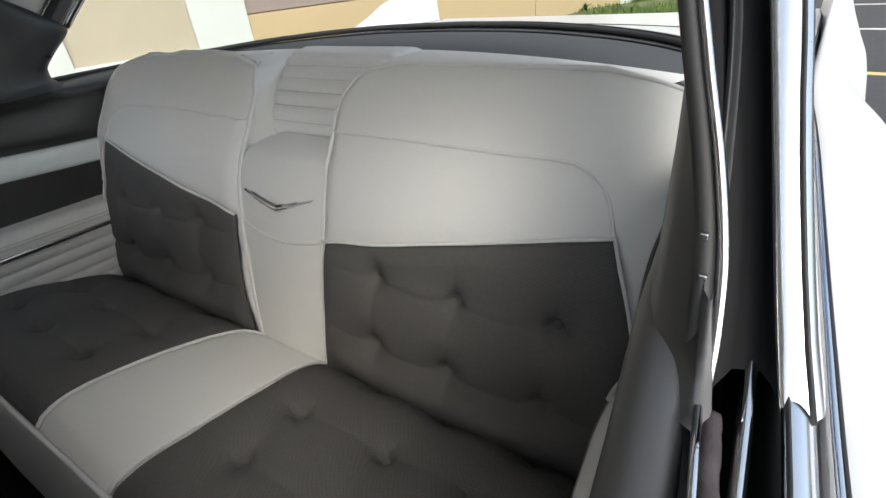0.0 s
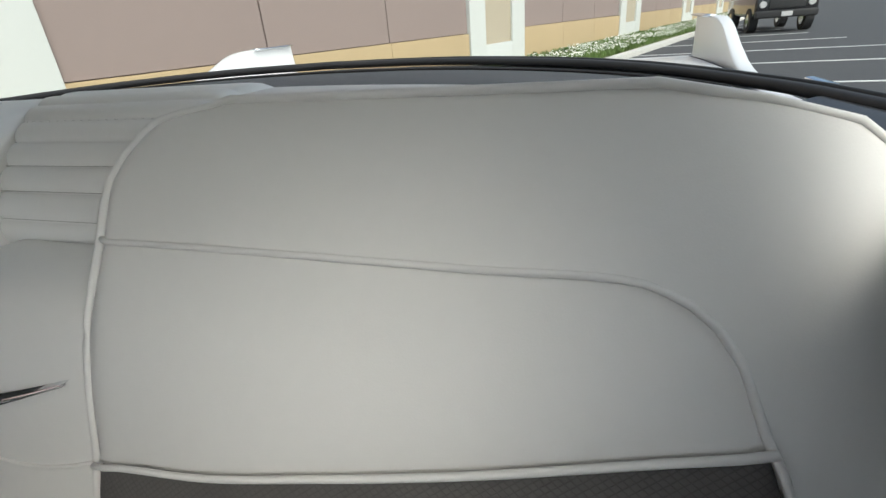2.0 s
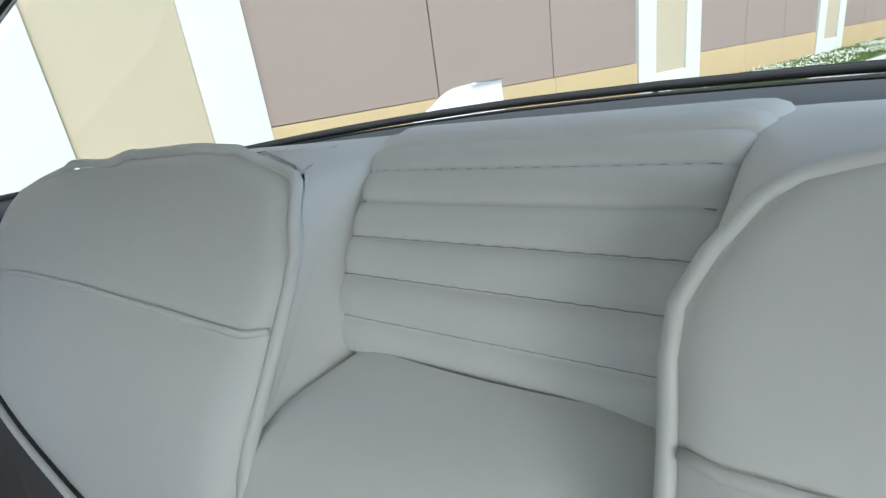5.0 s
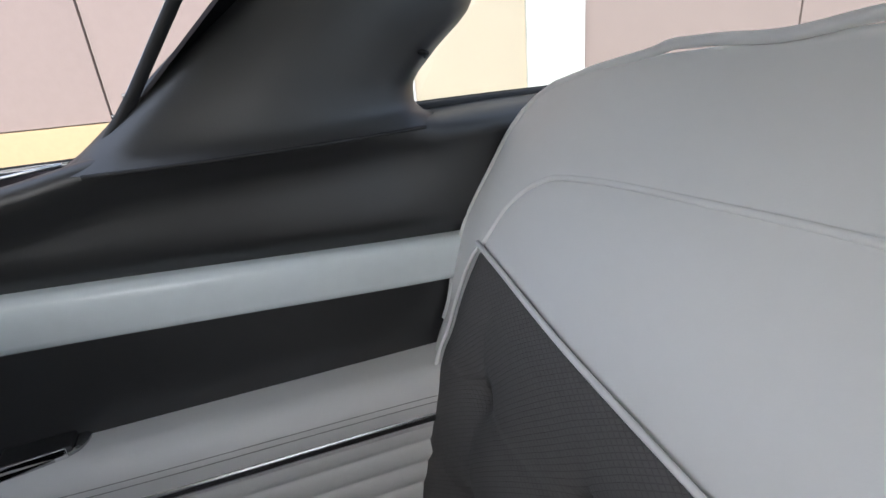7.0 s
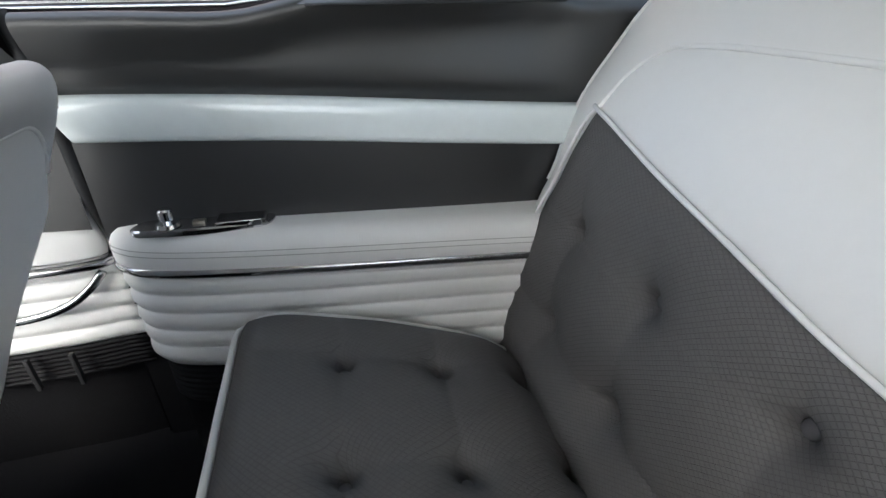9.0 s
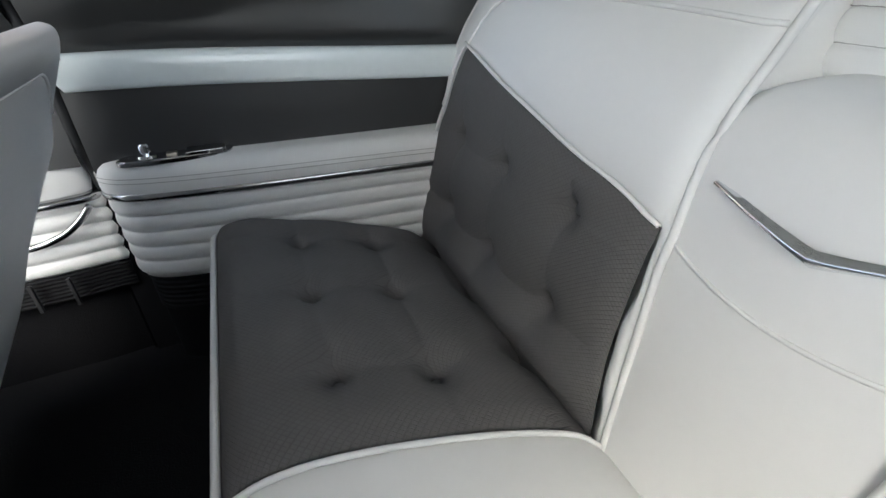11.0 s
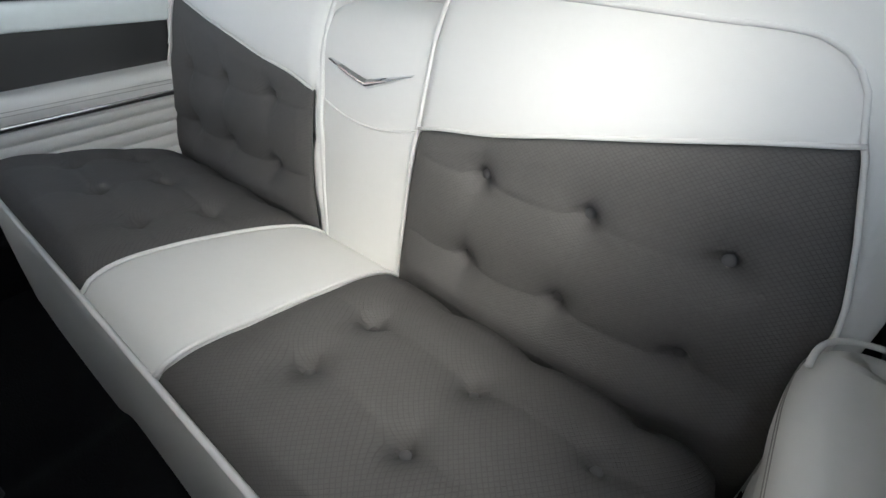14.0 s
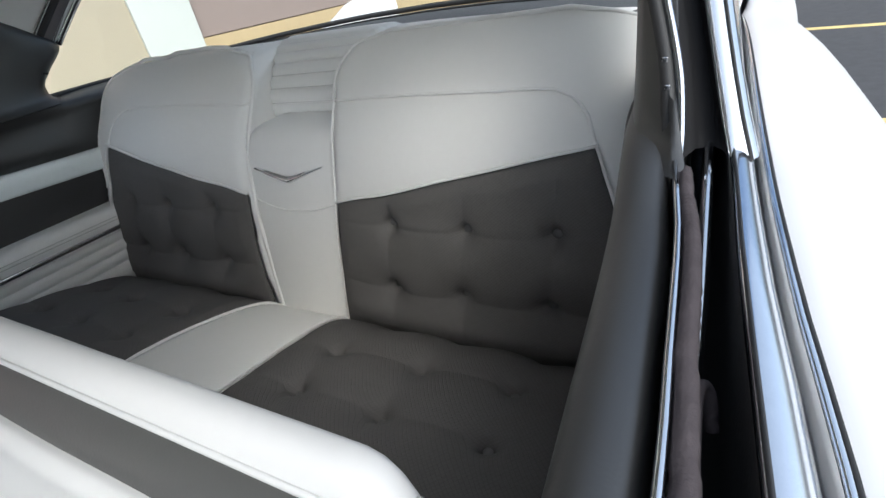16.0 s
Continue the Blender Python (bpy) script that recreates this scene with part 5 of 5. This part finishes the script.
building = thing("building", "long mauve stucco building with white columns", "building", kind="structure")
PERIOD, COL_L, COL_R = 10.426, -0.641, 1.946
TOP = 7.5
BAND = 0.896
part("wall_core", wall_box(-45, 84, WALL_D + 0.10, WALL_D + 0.5, 0, TOP), JOINT, building)
for k in range(-3, 7):
    base = k * PERIOD
    span = PERIOD - (COL_R - COL_L)
    for j in range(3):
        a = base + COL_R + span * j / 3
        b = base + COL_R + span * (j + 1) / 3
        part("wall_panel", wall_box(a + 0.012, b - 0.012, WALL_D, WALL_D + 0.12, BAND + 0.012, TOP, 0.004), WALL, building)
        part("base_panel", wall_box(a + 0.006, b - 0.006, WALL_D - 0.04, WALL_D + 0.12, 0, BAND, 0.006), WALL_BAND, building)
    w = 0.655
    part("column_side", wall_box(base + COL_L, base + COL_L + w, WALL_D - 0.08, WALL_D + 0.12, 0, TOP, 0.008), WALL_WHITE, building)
    part("column_side", wall_box(base + COL_R - w, base + COL_R, WALL_D - 0.08, WALL_D + 0.12, 0, TOP, 0.008), WALL_WHITE, building)
    part("column_base", wall_box(base + COL_L + w, base + COL_R - w, WALL_D - 0.077, WALL_D + 0.12, 0, 0.62, 0.006), WALL_WHITE, building)
    part("column_infill", wall_box(base + COL_L + w, base + COL_R - w, WALL_D - 0.03, WALL_D + 0.12, 0.62, TOP, 0.004), WALL_BEIGE, building)

kerb = thing("kerb", "pale concrete kerb along the planter", "kerb", kind="structure")
s0 = -30.0
k = 0
while s0 < 70:
    part("kerb_stone", wall_box(s0 + 0.004, s0 + 2.996, KERB_D, KERB_D + 0.16, -0.02, 0.15, 0.02), CONCRETE, kerb)
    s0 += 3.0
rows = []
for u in np.linspace(-30, 70, 120):
    rows.append([tuple(at_wall(u, d, 0.12 + 0.05 * noise.noise((u * 0.8, d * 0.9, 0)) + 0.05 * (d - KERB_D) / 2.8)) for d in np.linspace(KERB_D + 0.15, WALL_D + 0.02, 9)])
planter = part("planter_bed", sheet(rows), SOIL)
tagged(planter, "grassy planter strip between kerb and building", "planter", kind="structure")


def blades(seed, n, lo, hi, s_range, mat, name, label, spread=1.0):
    """Tufts of bent grass blades."""
    r = random.Random(seed)
    verts, faces = [], []
    for _ in range(n):
        u = r.uniform(*s_range)
        d = r.uniform(KERB_D + 0.22, WALL_D - 0.05)
        if noise.noise((u * 0.7, d * 0.8, 5.0)) < -0.25 * spread:
            continue
        c = at_wall(u, d, 0.12)
        a = r.uniform(0, math.tau)
        h = r.uniform(lo, hi)
        w = 0.006 + h * 0.04
        side_v = Vector((math.cos(a), math.sin(a), 0)) * w
        lean = Vector((math.cos(a + 1.5), math.sin(a + 1.5), 0)) * h * r.uniform(0.1, 0.7)
        i = len(verts)
        verts += [tuple(c - side_v), tuple(c + side_v), tuple(c + lean * 0.4 + side_v * 0.7 + Vector((0, 0, h * 0.6))), tuple(c + lean * 0.4 - side_v * 0.7 + Vector((0, 0, h * 0.6))), tuple(c + lean + Vector((0, 0, h)))]
        faces += [(i, i + 1, i + 2, i + 3), (i + 3, i + 2, i + 4)]
    me = bpy.data.meshes.new(name)
    me.from_pydata(verts, [], faces)
    me.materials.append(mat)
    return tagged(new(name, me), label, "grass", kind="stuff")


blades(1, 60000, 0.04, 0.15, (2, 60), GRASS, "grass", "rough green grass in the planter strip")


def blossoms():
    r = random.Random(4)
    verts, faces = [], []
    for _ in range(5200):
        u = r.uniform(11, 40)
        d = r.uniform(KERB_D + 0.3, KERB_D + 2.0)
        if noise.noise((u * 0.45, d * 0.7, 9.0)) < -0.02:
            continue
        c = at_wall(u, d, 0.20 + r.uniform(0, 0.12))
        w = r.uniform(0.012, 0.026)
        i = len(verts)
        for k in range(5):
            a = k * math.tau / 5 + r.random()
            verts.append((c.x + w * math.cos(a), c.y + w * math.sin(a), c.z + r.uniform(-0.006, 0.006)))
        verts.append((c.x, c.y, c.z + w))
        faces += [(i + k, i + (k + 1) % 5, i + 5) for k in range(5)]
    me = bpy.data.meshes.new("clover_blossom")
    me.from_pydata(verts, [], faces)
    me.materials.append(CLOVER)
    return tagged(new("clover_blossom", me), "patches of small white blossom in the grass", "flowers", kind="stuff")


blossoms()


def weed(u, d, h, seed):
    """A leafy weed: thin branching stems with many small leaves."""
    r = random.Random(seed)
    t = thing("weed_plant", "leafy green weed growing in the planter", "plant", "weeds in the planter")
    c = at_wall(u, d, 0.12)
    stems = bmesh.new()
    lv, lf = [], []
    for _ in range(9):
        a, lean = r.uniform(0, math.tau), r.uniform(0.15, 0.7)
        hh = h * r.uniform(0.55, 1.0)
        pts = [c + Vector((math.cos(a) * lean * hh * v * v, math.sin(a) * lean * hh * v * v, hh * v)) for v in (0, 0.35, 0.7, 1.0)]
        stems = join(stems, tube(dense(pts, 2), 0.005, 5))
        for _ in range(16):
            v = r.uniform(0.15, 1.0)
            p = c + Vector((math.cos(a) * lean * hh * v * v, math.sin(a) * lean * hh * v * v, hh * v))
            q = Vector((r.uniform(-1, 1), r.uniform(-1, 1), r.uniform(-0.2, 0.8))).normalized()
            n = q.cross(Vector((0, 0, 1))).normalized() * 0.022
            length = r.uniform(0.05, 0.10)
            i = len(lv)
            lv += [tuple(p), tuple(p + q * length * 0.5 + n), tuple(p + q * length), tuple(p + q * length * 0.5 - n)]
            lf.append((i, i + 1, i + 2, i + 3))
    part("stem", stems, LEAF, t)
    me = bpy.data.meshes.new("leaves")
    me.from_pydata(lv, [], lf)
    me.materials.append(LEAF)
    ob = new("leaves", me)
    ob.parent = t


for i, (u, d, h) in enumerate(((8.6, 6.2, 0.30), (9.4, 6.35, 0.36), (10.3, 6.1, 0.42), (11.2, 6.3, 0.34), (12.3, 5.9, 0.28), (13.2, 5.4, 0.34), (14.0, 4.6, 0.26), (16.0, 5.0, 0.25), (18.5, 5.4, 0.3))):
    weed(u, d, h * 0.55, 20 + i)

# stall lines
for i in range(12):
    y_line = 3.0 + 2.80 * i
    bm = box(0.0, 5.4, -0.055, 0.055, GROUND, GROUND + 0.004)
    bmesh.ops.transform(bm, matrix=pose(1.35, y_line, 0, 0, 0, -7), verts=bm.verts)
    tagged(part("stall_line", bm, LINE_YELLOW if i < 2 else LINE_WHITE), "worn painted parking stall line on asphalt", "road marking", "stall lines of the parking lot", "structure")


def parked_car(x, y, yaw):
    """A far black off-road wagon seen from the front."""
    t = thing("parked_car", "black boxy off-road car parked by the kerb", "car")
    t.matrix_world = pose(x, y, GROUND, 0, 0, yaw)
    def add(name, bm, mat, parent=t, label=""):
        return part(name, bm, mat, parent, label)
    body = add("body", box(-0.92, 0.92, 0.1, 4.3, 0.50, 1.12, 0.09), BLACK_PAINT)
    cab = bmesh.new()
    low = [cab.verts.new(p) for p in ((-0.86, 1.35, 1.10), (0.86, 1.35, 1.10), (0.86, 4.2, 1.10), (-0.86, 4.2, 1.10))]
    top = [cab.verts.new(p) for p in ((-0.74, 1.85, 1.78), (0.74, 1.85, 1.78), (0.74, 4.05, 1.78), (-0.74, 4.05, 1.78))]
    for k in range(4):
        cab.faces.new((low[k], low[(k + 1) % 4], top[(k + 1) % 4], top[k]))
    cab.faces.new(top)
    bmesh.ops.bevel(cab, geom=cab.edges[:], offset=0.05, segments=2, affect="EDGES")
    add("cabin", cab, BLACK_PAINT)
    ws = bmesh.new()
    ws.faces.new([ws.verts.new(p) for p in ((-0.74, 1.40, 1.17), (0.74, 1.40, 1.17), (0.66, 1.80, 1.70), (-0.66, 1.80, 1.70))])
    add("windscreen", shell(ws, 0.01), DARK_GLASS)
    add("bumper", box(-0.90, 0.90, -0.06, 0.16, 0.46, 0.68, 0.04), RUBBER)
    add("grille", box(-0.52, 0.52, 0.055, 0.12, 0.74, 1.02, 0.02), RUBBER)
    add("number_plate", box(-0.16, 0.16, -0.085, -0.05, 0.50, 0.64, 0.006), LAMP_LENS, t, "plain pale plate")
    for s in (-1, 1):
        lamp = bmesh.new()
        bmesh.ops.create_cone(lamp, cap_ends=True, segments=24, radius1=0.11, radius2=0.10, depth=0.08)
        bmesh.ops.transform(lamp, matrix=Matrix.Translation((s * 0.70, 0.08, 0.88)) @ Euler((math.pi / 2, 0, 0)).to_matrix().to_4x4(), verts=lamp.verts)
        add("headlight", lamp, LAMP_LENS)
        add("mirror", box(s * 0.98 - 0.08, s * 0.98 + 0.08, 1.45, 1.55, 1.12, 1.28, 0.03), BLACK_PAINT)
        for yy in (0.75, 3.4):
            tyre = bmesh.new()
            bmesh.ops.create_cone(tyre, cap_ends=True, segments=36, radius1=0.39, radius2=0.39, depth=0.26)
            bmesh.ops.transform(tyre, matrix=Matrix.Translation((s * 0.82, yy, 0.39)) @ Euler((0, math.pi / 2, 0)).to_matrix().to_4x4(), verts=tyre.verts)
            w = add("wheel", tyre, RUBBER)
            rim_bm = bmesh.new()
            bmesh.ops.create_cone(rim_bm, cap_ends=True, segments=24, radius1=0.22, radius2=0.20, depth=0.28)
            bmesh.ops.transform(rim_bm, matrix=Matrix.Translation((s * 0.82, yy, 0.39)) @ Euler((0, math.pi / 2, 0)).to_matrix().to_4x4(), verts=rim_bm.verts)
            add("rim", rim_bm, CHROME_WORN_DIM, w)


parked_car(6.3, 20.2, 0)
